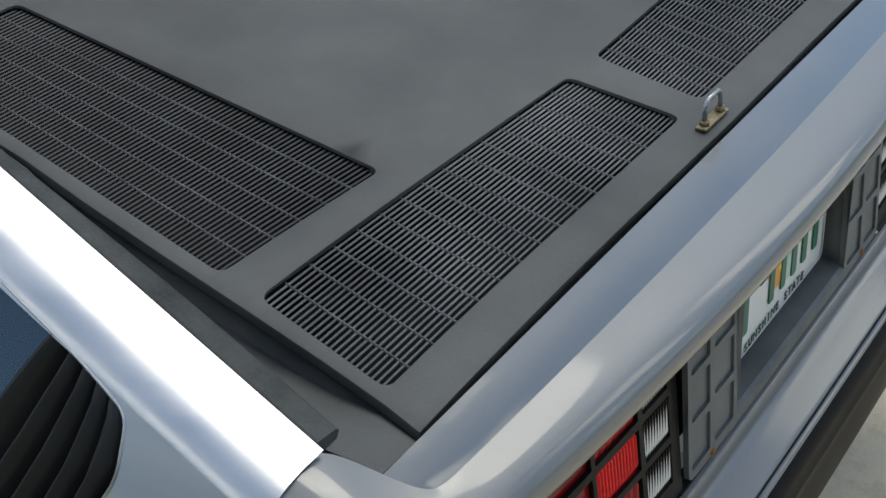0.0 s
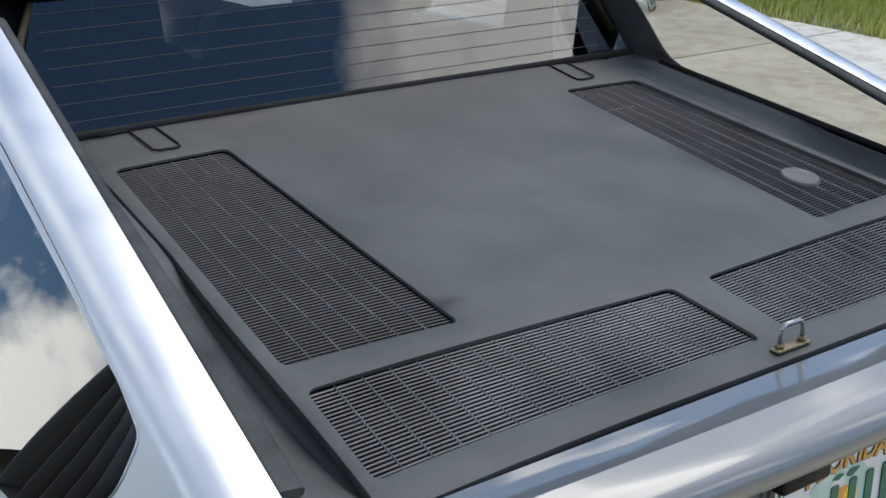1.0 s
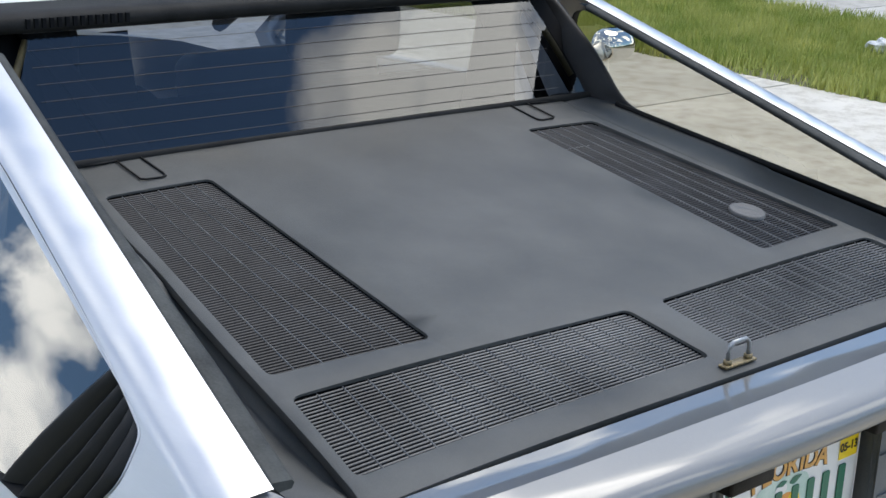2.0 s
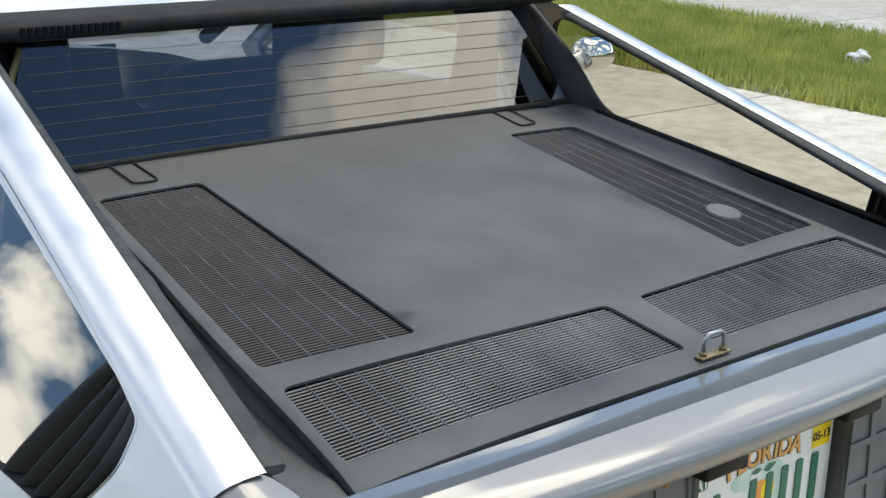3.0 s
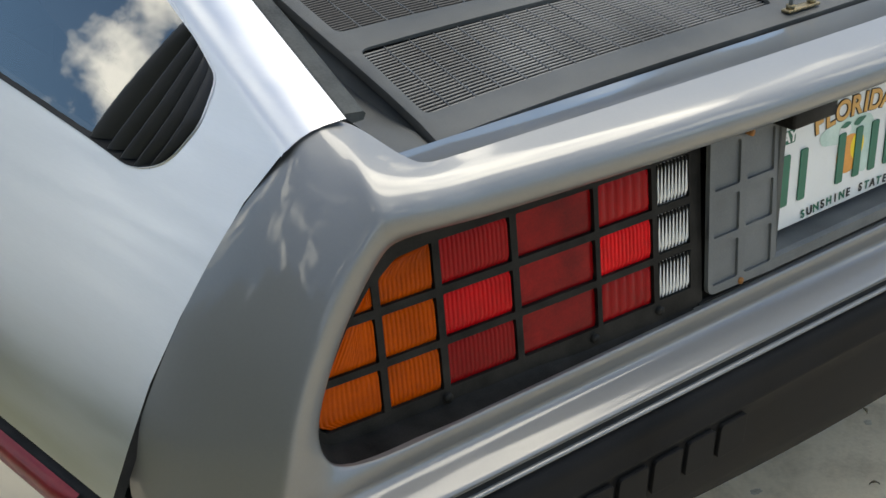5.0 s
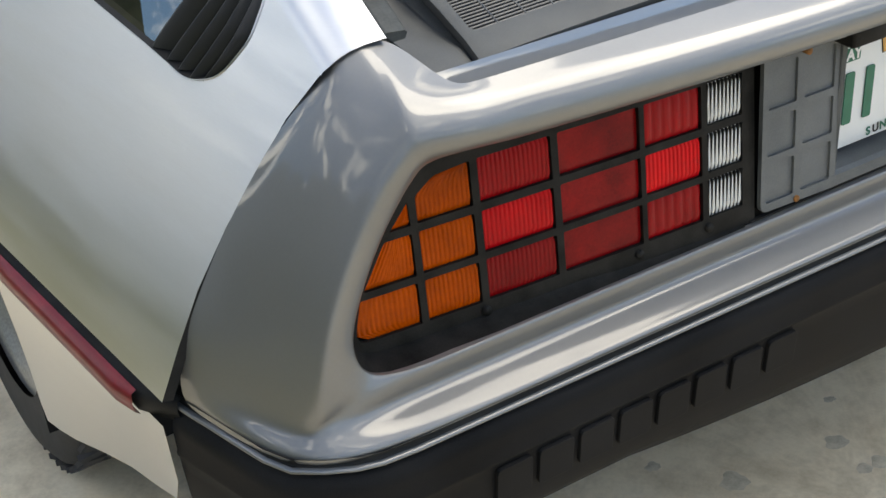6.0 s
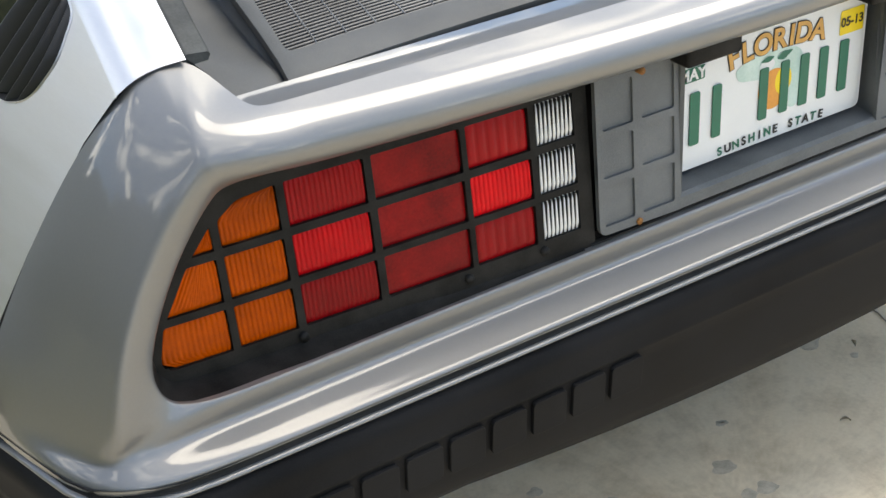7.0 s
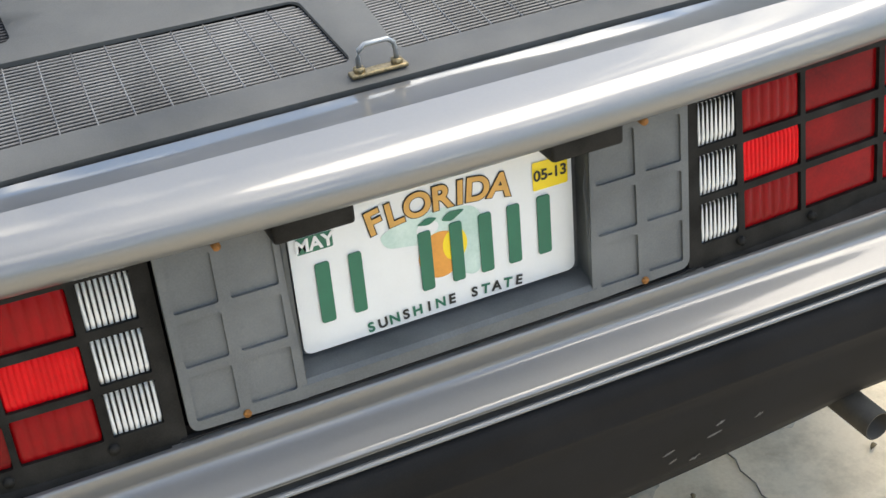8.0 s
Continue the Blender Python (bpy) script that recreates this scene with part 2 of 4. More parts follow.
def tube(points, radius, sides=10, caps=True):
    """A bmesh pipe along points."""
    bm = bmesh.new()
    pts = [Vector(p) for p in points]
    rings = []
    for i, p in enumerate(pts):
        d = (pts[min(i + 1, len(pts) - 1)] - pts[max(i - 1, 0)]).normalized()
        side = d.cross(Vector((0, 0, 1)) if abs(d.z) < 0.9 else Vector((1, 0, 0))).normalized()
        up = side.cross(d)
        r = radius[i] if isinstance(radius, (list, tuple)) else radius
        rings.append([bm.verts.new(p + r * (math.cos(a) * side + math.sin(a) * up))
                      for a in (2 * math.pi * k / sides for k in range(sides))])
    for a, b in zip(rings, rings[1:]):
        for k in range(sides):
            bm.faces.new((a[k], a[(k + 1) % sides], b[(k + 1) % sides], b[k]))
    if caps:
        bm.faces.new(rings[0][::-1])
        bm.faces.new(rings[-1])
    return bm


def rounded(poly, radius, steps=5):
    """A closed outline with its corners rounded; radius: one value or one for each corner."""
    out, n = [], len(poly)
    for i in range(n):
        a, b, c = (Vector(poly[(i + k) % n][:2]) for k in (-1, 0, 1))
        r = radius[i] if isinstance(radius, (list, tuple)) else radius
        u, v = (a - b), (c - b)
        r = min(r, 0.45 * u.length, 0.45 * v.length)
        p, q = b + u.normalized() * r, b + v.normalized() * r
        for k in range(steps + 1):
            s = k / steps
            out.append(tuple((1 - s) ** 2 * p + 2 * s * (1 - s) * b + s * s * q))
    return out


def inside(p, poly):
    hit = False
    for (x1, y1), (x2, y2) in zip(poly, poly[1:] + poly[:1]):
        if (y1 > p[1]) != (y2 > p[1]) and p[0] < (x2 - x1) * (p[1] - y1) / (y2 - y1) + x1:
            hit = not hit
    return hit


def sheet(outer, holes, place, step=0.05):
    """A bmesh sheet over a flat outline with holes; place maps its two coordinates into space."""
    from mathutils.geometry import delaunay_2d_cdt
    verts, edges = [], []
    for loop in [outer, *holes]:
        dense = []
        for a, b in zip(loop, loop[1:] + loop[:1]):
            k = max(1, int(math.dist(a, b) / step))
            dense += [(a[0] + (b[0] - a[0]) * i / k, a[1] + (b[1] - a[1]) * i / k) for i in range(k)]
        n0 = len(verts)
        verts += dense
        edges += [(n0 + i, n0 + (i + 1) % len(dense)) for i in range(len(dense))]
    xs, ys = [p[0] for p in outer], [p[1] for p in outer]
    gx = np.arange(min(xs) + step / 2, max(xs), step)
    gy = np.arange(min(ys) + step / 2, max(ys), step)
    rim = np.array(verts)
    for x in gx:
        for y in gy:
            if inside((x, y), outer) and not any(inside((x, y), h) for h in holes):
                if np.min(np.hypot(rim[:, 0] - x, rim[:, 1] - y)) > step * 0.45:
                    verts.append((float(x), float(y)))
    v2, _, faces, *_ = delaunay_2d_cdt([Vector(p) for p in verts], edges, [], 0, 1e-6)
    bm = bmesh.new()
    bv = [bm.verts.new(place(p[0], p[1])) for p in v2]
    for f in faces:
        c = sum((v2[i] for i in f), Vector((0, 0))) / len(f)
        if inside(c, outer) and not any(inside(c, h) for h in holes):
            bm.faces.new([bv[i] for i in f])
    for v in [v for v in bm.verts if not v.link_faces]:
        bm.verts.remove(v)
    return bm


def mix(a, b, t):
    return a + (b - a) * t


def curve_at(knots, t):
    """Linear look-up of y at t in sorted pairs."""
    return float(np.interp(t, [k[0] for k in knots], [k[1] for k in knots]))


def lettering(name, text, size, m, mat, parent, depth=0.0006, bold=0.0, spacing=1.0):
    """A line of text as a mesh, centred on the pose m, in its xy plane."""
    cu = bpy.data.curves.new(name, 'FONT')
    cu.body, cu.size, cu.align_x, cu.align_y = text, size, 'CENTER', 'CENTER'
    cu.extrude, cu.offset, cu.space_character = depth, bold, spacing
    tmp = new(name + "_curve", cu)
    me = bpy.data.meshes.new_from_object(tmp.evaluated_get(bpy.context.evaluated_depsgraph_get()))
    bpy.data.objects.remove(tmp)
    bpy.data.curves.remove(cu)
    me.transform(m)
    me.materials.clear()
    me.materials.append(mat)
    me.name = name
    ob = new(name, me)
    ob.parent = parent
    return ob


# ---- ground ----
GZ = -0.03                                           # level of the driveway
LAWN_X0, LAWN_X1 = 5.75, 8.6
bm = bmesh.new()
box(bm, (-400, -400, GZ - 0.4), (400, 400, GZ - 0.06))
ground = tagged(part("ground", bm, SOIL, smooth=False), "flat earth under the concrete, reaching the horizon", "ground", kind="structure")
driveway = tagged(new("driveway"), "weathered tan concrete driveway with saw-cut joints", "driveway", kind="structure")

# ---- the car: outline of its skin ----


def bow(x, k=0.11):
    return k * x * x


def deck_z(y):
    return 0.8405 + 0.163 * (y - 0.157)


def rail(y):
    """Inner top edge of the sail panel: half width and height."""
    if y <= 1.0:
        return 0.697 - 0.1356 * (y - 0.1), 0.861 + 0.3211 * (y - 0.1)
    k = min(1.0, (y - 1.0) / 0.3)
    return 0.575, 1.15 + 0.02 * k * (2 - k)


def side_x(y, z):
    """Half width of the body's side at a height."""
    x, top = rail(y)
    return x + 0.075 + 0.68 * (top - 0.02 - z) - 1.2 * max(0.0, 0.64 - z) ** 2


CAR = tagged(new("car"), "low stainless steel sports car with black engine cover, parked on concrete", "car")


def lens_y(x, z):
    return 0.022 + 0.09 * (z - 0.59) + 0.055 * x * x


# rear fascia: one skin round the lamp opening; each station runs from the opening's edge out to the seams
CORNER = [
    [(.655, .052, .777), (.655, .034, .775), (.655, .014, .783), (.655, .004, .800), (.654, .010, .815), (.653, .022, .824), (.652, .032, .829), (.651, .043, .833), (.650, .053, .835)],
    [(.680, .055, .777), (.685, .034, .777), (.690, .016, .785), (.693, .008, .803), (.692, .014, .819), (.687, .028, .830), (.680, .040, .834), (.672, .049, .836), (.662, .057, .837)],
    [(.700, .055, .774), (.706, .034, .775), (.714, .020, .787), (.720, .014, .806), (.719, .022, .822), (.710, .043, .835), (.698, .057, .839), (.684, .067, .841), (.669, .074, .841)],
    [(.706, .055, .773), (.712, .034, .774), (.720, .021, .786), (.726, .015, .805), (.726, .023, .8215), (.719, .050, .838), (.707, .072, .845), (.692, .090, .848), (.674, .104, .849)],
    [(.711, .055, .771), (.717, .034, .772), (.725, .022, .784), (.731, .0165, .803), (.732, .025, .821), (.727, .056, .840), (.717, .086, .852), (.705, .114, .861), (.690, .138, .867)],
    [(.716, .055, .768), (.722, .034, .769), (.731, .023, .781), (.737, .018, .801), (.737, .028, .820), (.734, .055, .8335), (.730, .082, .8465), (.726, .109, .859), (.722, .134, .870)],
    [(.729, .055, .756), (.735, .033, .757), (.746, .024, .768), (.754, .020, .785), (.7575, .027, .797), (.757, .056, .818), (.754, .085, .836), (.748, .110, .852), (.739, .131, .865)],
    [(.740, .053, .744), (.746, .032, .745), (.758, .025, .754), (.771, .021, .768), (.778, .031, .777), (.779, .062, .800), (.777, .093, .823), (.769, .115, .843), (.756, .128, .858)],
    [(.760, .050, .720), (.766, .030, .721), (.780, .024, .728), (.794, .020, .738), (.802, .031, .744), (.804, .065, .774), (.804, .100, .794), (.804, .130, .804), (.801, .148, .806)],
    [(.778, .046, .691), (.784, .029, .692), (.800, .022, .696), (.817, .017, .703), (.826, .028, .708), (.831, .065, .728), (.834, .105, .745), (.837, .138, .753), (.8375, .157, .755)],
    [(.800, .042, .649), (.806, .026, .650), (.822, .018, .652), (.841, .012, .657), (.850, .024, .660), (.859, .065, .675), (.866, .110, .690), (.872, .145, .698), (.8745, .164, .700)],
    [(.812, .040, .614), (.818, .023, .615), (.836, .014, .614), (.856, .007, .615), (.867, .020, .617), (.880, .062, .625), (.892, .108, .634), (.904, .146, .640), (.911, .164, .642)],
    [(.809, .040, .588), (.815, .021, .588), (.836, .012, .582), (.865, .003, .575), (.879, .015, .574), (.897, .060, .580), (.914, .105, .586), (.934, .142, .588), (.944, .158, .588)],
    [(.800, .040, .575), (.806, .020, .573), (.830, .011, .566), (.869, .000, .556), (.887, .010, .551), (.907, .045, .549), (.930, .095, .549), (.947, .138, .547), (.957, .163, .524)],
    [(.792, .040, .570), (.795, .019, .567), (.820, .011, .560), (.862, -.001, .548), (.882, -.001, .543), (.903, .022, .542), (.925, .060, .540), (.941, .098, .534), (.947, .125, .520)],
    [(.780, .040, .568), (.784, .016, .565), (.800, .0105, .557), (.838, .0070, .5385), (.858, -.0005, .533), (.880, -.006, .5275), (.897, -.003, .521), (.909, .004, .5145), (.912, .012, .509)],
    [(.765, .042, .567), (.768, .014, .5625), (.776, .0105, .5565), (.800, .0102, .5355), (.812, .0048, .5305), (.828, -.0105, .5250), (.842, -.0215, .519), (.852, -.0245, .5135), (.855, -.020, .508)],
    [(.740, .043, .567), (.742, .0125, .5605), (.745, .0100, .557), (.752, .0122, .5345), (.757, .0078, .5295), (.764, -.0085, .5240), (.770, -.022, .5185), (.775, -.0285, .5135), (.777, -.026, .508)],
]


def crease_y(x):
    """Where the flat shelf behind the engine cover folds down into the lip."""
    return .040 + bow(x, .030)


def lip_row(x):
    return [(x, .048 + bow(x, .01), .776), (x, .002 + bow(x, .07), .773), (x, -.022 + bow(x, .09), .781), (x, -.031 + bow(x, .09), .799), (x, -.025 + bow(x, .09), .814),
            (x, -.012 + bow(x, .08), .8225), (x, .004 + bow(x, .065), .8272), (x, .022 + bow(x, .05), .8312), (x, crease_y(x), .8350)]


def ledge_row(x):
    return [(x, .045, .567), (x, .0125, .5605), (x, .0100, .5570), (x, .0130, .5335), (x, .0085, .5295), (x, -.0080, .5225), (x, -.0205, .5165), (x, -.0285, .5135), (x, -.026, .508)]


for row in CORNER[5:13]:                             # the seam stays narrow
    row[8] = (row[8][0], row[8][1] + .0035, row[8][2])
for row in CORNER[13:15]:                              # the shelf drops away from the lamps
    for i, k in ((3, .3), (4, .7), (5, 1), (6, 1), (7, 1), (8, 1)):
        row[i] = (row[i][0] - .004 * k, row[i][1] + .014 * k, row[i][2] - .0115 * k)
for row in CORNER[14:15]:
    row[3] = (row[3][0], row[2][1] + .001, row[3][2])
for row in CORNER[6:13]:                             # a tight crease beside the lamps
    row[4] = tuple(mix(a, b, .6) for a, b in zip(row[3], row[4]))


deep_rows = []
fascia = new("rear_fascia")
fascia.parent = CAR
fascia["label"] = "smooth grey-silver painted rear fascia"
half = [lip_row(x) for x in (0.0, 0.12, 0.25, 0.38, 0.5, 0.58, 0.625)] + CORNER + [ledge_row(x) for x in (.69, .6, .45, .3, .15, .0)]
for row in half:                                     # a short return behind the opening's edge
    deep_rows.append(row[0])
    row[0] = tuple(mix(a, b, .22) for a, b in zip(row[1], row[0]))
rows = half + [[(-p[0], p[1], p[2]) for p in row] for row in half[-2::-1]]
bm = loft(rows)
bmesh.ops.remove_doubles(bm, verts=bm.verts[:], dist=1e-5)
sharp = bm.edges.layers.float.new('crease_edge')
folds = {}                                           # folds that stay tight under the smoothing
for k, row in enumerate(half):
    for i, p in enumerate(row):
        for s in (-1, 1):
            folds[(round(s * p[0], 4), round(p[1], 4), round(p[2], 4))] = (k, i)
for e in bm.edges:
    a, b = (folds.get(tuple(round(c, 4) for c in v.co)) for v in e.verts)
    if a and b:
        if a[0] == b[0] == 12 and min(a[1], b[1]) >= 4:
            e[sharp] = .55
        elif a[0] != b[0] and a[1] == b[1] == 1 and min(a[0], b[0]) >= 18:
            e[sharp] = min(.6, .15 * (min(a[0], b[0]) - 17))
        elif a[0] != b[0] and a[1] == b[1] == 3 and min(a[0], b[0]) >= 19:
            e[sharp] = min(.6, .15 * (min(a[0], b[0]) - 18))
subdivided(part("fascia_skin", bm, SILVER, fascia, facing=(0, -1, .3)), 2)
# flat, slightly wavy shelf between the lip's fold and the engine cover
rows = []
for x in np.linspace(-.70, .70, 57):
    a, b = crease_y(x) - .0004, .1040
    row = []
    for k in range(9):
        u = k / 8
        z = mix(.8349, .8290, u) - .0016 * math.sin(math.pi * u) + .0010 * noise.noise((x * 5, u * .8, 3)) * math.sin(math.pi * u)
        row.append((x, mix(a, b, u), z - (.004 if abs(x) > .682 else 0)))
    rows.append(row)
part("fascia_shelf", loft(rows), SHELF, fascia, "glossy silver shelf mirroring the sky", facing=(0, 0, 1))
for s in (-1, 1):
    inner_edge = [row[8] for row in CORNER[:6]]
    rows = [[(s * x, y, z), (s * (x - .001), y + .002, z - .004), (s * (x - .001), y + .003, z - .03)] for x, y, z in inner_edge]
    part("corner_return", loft(rows), SILVER, fascia)
for s in (-1, 1):
    rows = []
    for row, far in zip(half[3:29], deep_rows[3:29]):
        p, q = Vector(row[1]), Vector(far)
        d = Vector((.55 - p.x if p.x > .55 else 0, 0, .67 - p.z)).normalized()
        a, b, c = p + d * .0012, p.lerp(q, .5) + d * .0016, q + d * .0085
        a.y, c.y = a.y + .0045, lens_y(c.x, c.z) + .004
        rows.append([(s * v.x, v.y, v.z) for v in (a, b, c)])
    part("lamp_surround", loft(rows), BEZEL, fascia, "black rubber surround of the lamp", facing=(0, -1, 0))

# ---- sail and quarter panels ----
SEAM = [(0.528, 0.158), (0.585, 0.158), (0.64, 0.164), (0.70, 0.164), (0.755, 0.157), (0.805, 0.148), (0.855, 0.130)]
WINDOW = [(0.262, 0.848), (0.268, 0.890), (0.325, 0.914), (0.447, 0.957), (0.58, 1.001), (0.80, 1.073), (1.08, 1.115),
          (1.13, 1.06), (1.12, 0.840), (0.565, 0.806), (0.427, 0.797), (0.335, 0.789), (0.285, 0.806)]
WINDOW = rounded(WINDOW, [.012, .012, .02, .05, .05, .1, .05, .05, .04, .05, .05, .025, .02], 4)
FRONT = 1.17                                         # front edge of the quarter panel


def shifted(poly, d):
    c = Vector((sum(p[0] for p in poly) / len(poly), sum(p[1] for p in poly) / len(poly)))
    return [tuple(c + (Vector(p) - c) * (1 + d)) for p in poly]


def quarter(s):
    q = new("quarter_panel")
    q.parent = CAR
    q["label"] = "brushed stainless rear quarter panel with sloping sail"
    band = []
    for y in np.linspace(0.128, 1.0, 20):
        x, z = rail(y)
        row = [(x + .0005, z - .0004), (x + .003, z), (x + .025, z - .0005), (x + .042, z - .0027), (x + .0535, z - .0060), (x + .0620, z - .0098), (x + .0685, z - .0135), (x + .0730, z - .0170), (x + .0752, z - .0202)]
        band.append([(s * a, y + (.002 if i > 6 else 0), b) for i, (a, b) in enumerate(row)])
    part("sail_top", loft(band), STEEL, q)
    outer = [(0.1315, rail(0.1315)[1] - .0201)]
    outer += [(y, rail(y)[1] - .0201) for y in np.linspace(0.17, FRONT, 24)]
    outer += [(FRONT, 0.530)] + [(y + 0.004, z) for z, y in SEAM[:-1]]
    sk = part("side_skin", sheet(outer, [WINDOW], lambda y, z: (s * (side_x(y, z)), y, z), 0.04), STEEL, q, facing=(s, 0, 0))
    way = []
    for v in sk.data.vertices:
        y, z = v.co.y, v.co.z
        gy, gz = (side_x(y + .01, z) - side_x(y - .01, z)) / .02, (side_x(y, z + .01) - side_x(y, z - .01)) / .02
        way.append(Vector((s, -gy, -gz)).normalized())
    sk.data.normals_split_custom_set_from_vertices(way)
    rim = []
    for a in WINDOW:
        rim.append([(s * (side_x(*a) + d), a[0], a[1]) for d in (0.0012, -0.017)])
    part("window_seal", loft(rim + [rim[0]]), RUBBER, q)
    outw = shifted(WINDOW, .008)
    edge = [[(s * (side_x(*o) + .0004), *o), (s * (side_x(*p) + .0022), *[mix(i, k, .5) for i, k in zip(o, p)]), (s * (side_x(*p) + .0008), *p)] for o, p in zip(outw, WINDOW)]
    part("window_rim", loft(edge + [edge[0]]), STEEL, q, "thin bright window rim")
    lip = []
    for z, y in SEAM[:-1] + [(0.845, .1365)]:
        x = side_x(y + .004, z)
        lip.append([(s * x, y + .004, z), (s * (x - .012), y + .003, z - .002)])
    part("seam_return", loft(lip), RUBBER, q)
    # flat rubber strip along the inner edge of the sail
    seal = []
    for y in np.linspace(0.136, 0.97, 24):
        x, z = rail(y)
        w = .027 if y < .3 else mix(.027, .015, min(1, (y - .3) / .3))
        seal.append([(s * (x + .001), y, z - .002), (s * (x - .004), y, z - .0015), (s * (x - w + .003), y, z - .004), (s * (x - w), y, z - .007), (s * (x - w + .003), y, z - .013), (s * (x + .002), y, z - .014)])
    part("sail_seal", loft(seal, close=True), WORN, q, "worn black rubber strip")
    cap = [tuple(Vector(p) + Vector((0, .0005, 0))) for p in seal[0]]
    bmc = bmesh.new()
    bmc.faces.new([bmc.verts.new(p) for p in cap])
    part("seal_end", bmc, WORN, q)
    # underside of the sail
    inn = []
    for y in np.linspace(0.15, 1.0, 16):
        x, z = rail(y)
        inn.append([(s * (x + .001), y, z - .013), (s * (x + .030), y, z - .016), (s * (x + .060), y, z - .022), (s * (x + .073), y, z - .024)])
    part("inner_rail", loft(inn), RUBBER, q)
    return q


def pane(name, parent, outline, place, label=""):
    g = part(name, sheet(outline, [], place, 0.08), GLASS if name == "rear_window" else SIDE_GLASS, parent, label)
    g.visible_shadow = False
    return g


def along(pts, t):
    """A point at a share of the length of a polyline."""
    d = [0.0]
    for a, c in zip(pts, pts[1:]):
        d.append(d[-1] + math.dist(a, c))
    t *= d[-1]
    return Vector((float(np.interp(t, d, [p[0] for p in pts])), float(np.interp(t, d, [p[1] for p in pts]))))


VENT_TOP = [(0.358, 0.9245), (0.325, 0.9125), (0.290, 0.898), (0.272, 0.889)]
VENT_REAR = [(0.272, 0.889), (0.2655, 0.880), (0.2635, 0.862), (0.2645, 0.846), (0.273, 0.826), (0.287, 0.8075)]
VENT_FOOT = [(0.430, 0.7985), (0.38, 0.7945), (0.337, 0.791), (0.315, 0.7925), (0.298, 0.799), (0.287, 0.8075)]
VENT_FRONT = [(0.358, 0.9245), (0.380, 0.890), (0.404, 0.850), (0.419, 0.822), (0.430, 0.7985)]


def vent_at(u, v):
    """Across from the front edge to the rear end, and down."""
    a, c = along(VENT_TOP, u), along(VENT_FOOT, u)
    f, r = along(VENT_FRONT, v), along(VENT_REAR, v)
    p00, p10, p01, p11 = (Vector(p) for p in (VENT_TOP[0], VENT_TOP[-1], VENT_FOOT[0], VENT_FOOT[-1]))
    return (1 - v) * a + v * c + (1 - u) * f + u * r - ((1 - u) * (1 - v) * p00 + u * (1 - v) * p10 + (1 - u) * v * p01 + u * v * p11)


def vent(s):
    """The black louvred vent at the rear end of the quarter window."""
    v = new("side_vent")
    v.parent = CAR
    v["label"] = "matt black louvred vent"
    cuts = [0, .26, .45, .63, .80, 1.0]
    for i in range(5):
        rows = []
        for k in range(17):
            t = k / 16
            b = math.sin(math.pi * min(1, max(0, t))) ** .6
            row = []
            for f, h in ((-.03, -.026), (.0, -.006), (.05, -.001), (.16, .0), (.55, -.010), (.9, -.022), (1.0, -.026)):
                u = min(1, max(0, mix(cuts[i], cuts[i + 1], f)))
                p = vent_at(u, t)
                out = h + (.003 * b if 0 <= f < .5 else 0) + (.002 * b if i == 0 and 0 <= f < .9 else 0)
                row.append((s * (side_x(p.x, p.y) + out), p.x, p.y))
            rows.append(row)
        part("louvre_blade", loft(rows), VENT, v)
    return v


for s in (-1, 1):
    q = quarter(s)
    ahead = [p for p in WINDOW if p[0] > np.interp(p[1], [v[1] for v in VENT_FRONT[::-1]], [v[0] for v in VENT_FRONT[::-1]]) + .002]
    ahead += [(y + .001, z) for y, z in VENT_FRONT[::-1]]
    pane("quarter_window", q, ahead, lambda y, z: (s * (side_x(y, z) - .008), y, z), "dark reflecting side glass")
    vent(s)

# ---- engine cover with its four grilles ----
EDGE = [(0.112, 0.596), (0.15, 0.588), (0.22, 0.578), (0.32, 0.566), (0.42, 0.555), (0.525, 0.542), (0.62, 0.528), (0.80, 0.511), (0.958, 0.503)]
outline = [(-x, y) for y, x in EDGE[::-1]] + [(-0.3, .1115), (0, .1095), (0.3, .1115)] + [(x, y) for y, x in EDGE] + [(0.28, .972), (-0.28, .972)]
REAR_G = [(0.032, 0.292), (0.025, 0.156), (0.572, 0.160), (0.547, 0.314)]
SIDE_G = [(0.316, 0.853), (0.322, 0.343), (0.543, 0.361), (0.483, 0.854)]


def hole(g, s):
    p = [(s * x, y) for x, y in g]
    return rounded(p if s > 0 else p[::-1], .013, 5)


def drop(x, y):
    """Height of the engine cover, which falls a little towards its sides."""
    return deck_z(y) - .010 * (abs(x) / .6) ** 4


cover = part("engine_cover", sheet(outline, [hole(g, s) for g in (REAR_G, SIDE_G) for s in (-1, 1)],
                                   lambda x, y: (x, y, drop(x, y)), 0.05), DECK, CAR, "faded dark grey engine cover panel, lightly stained", facing=(0, 0, 1))
solid(cover, .012)
bevelled(cover, .0025, 2, 50)


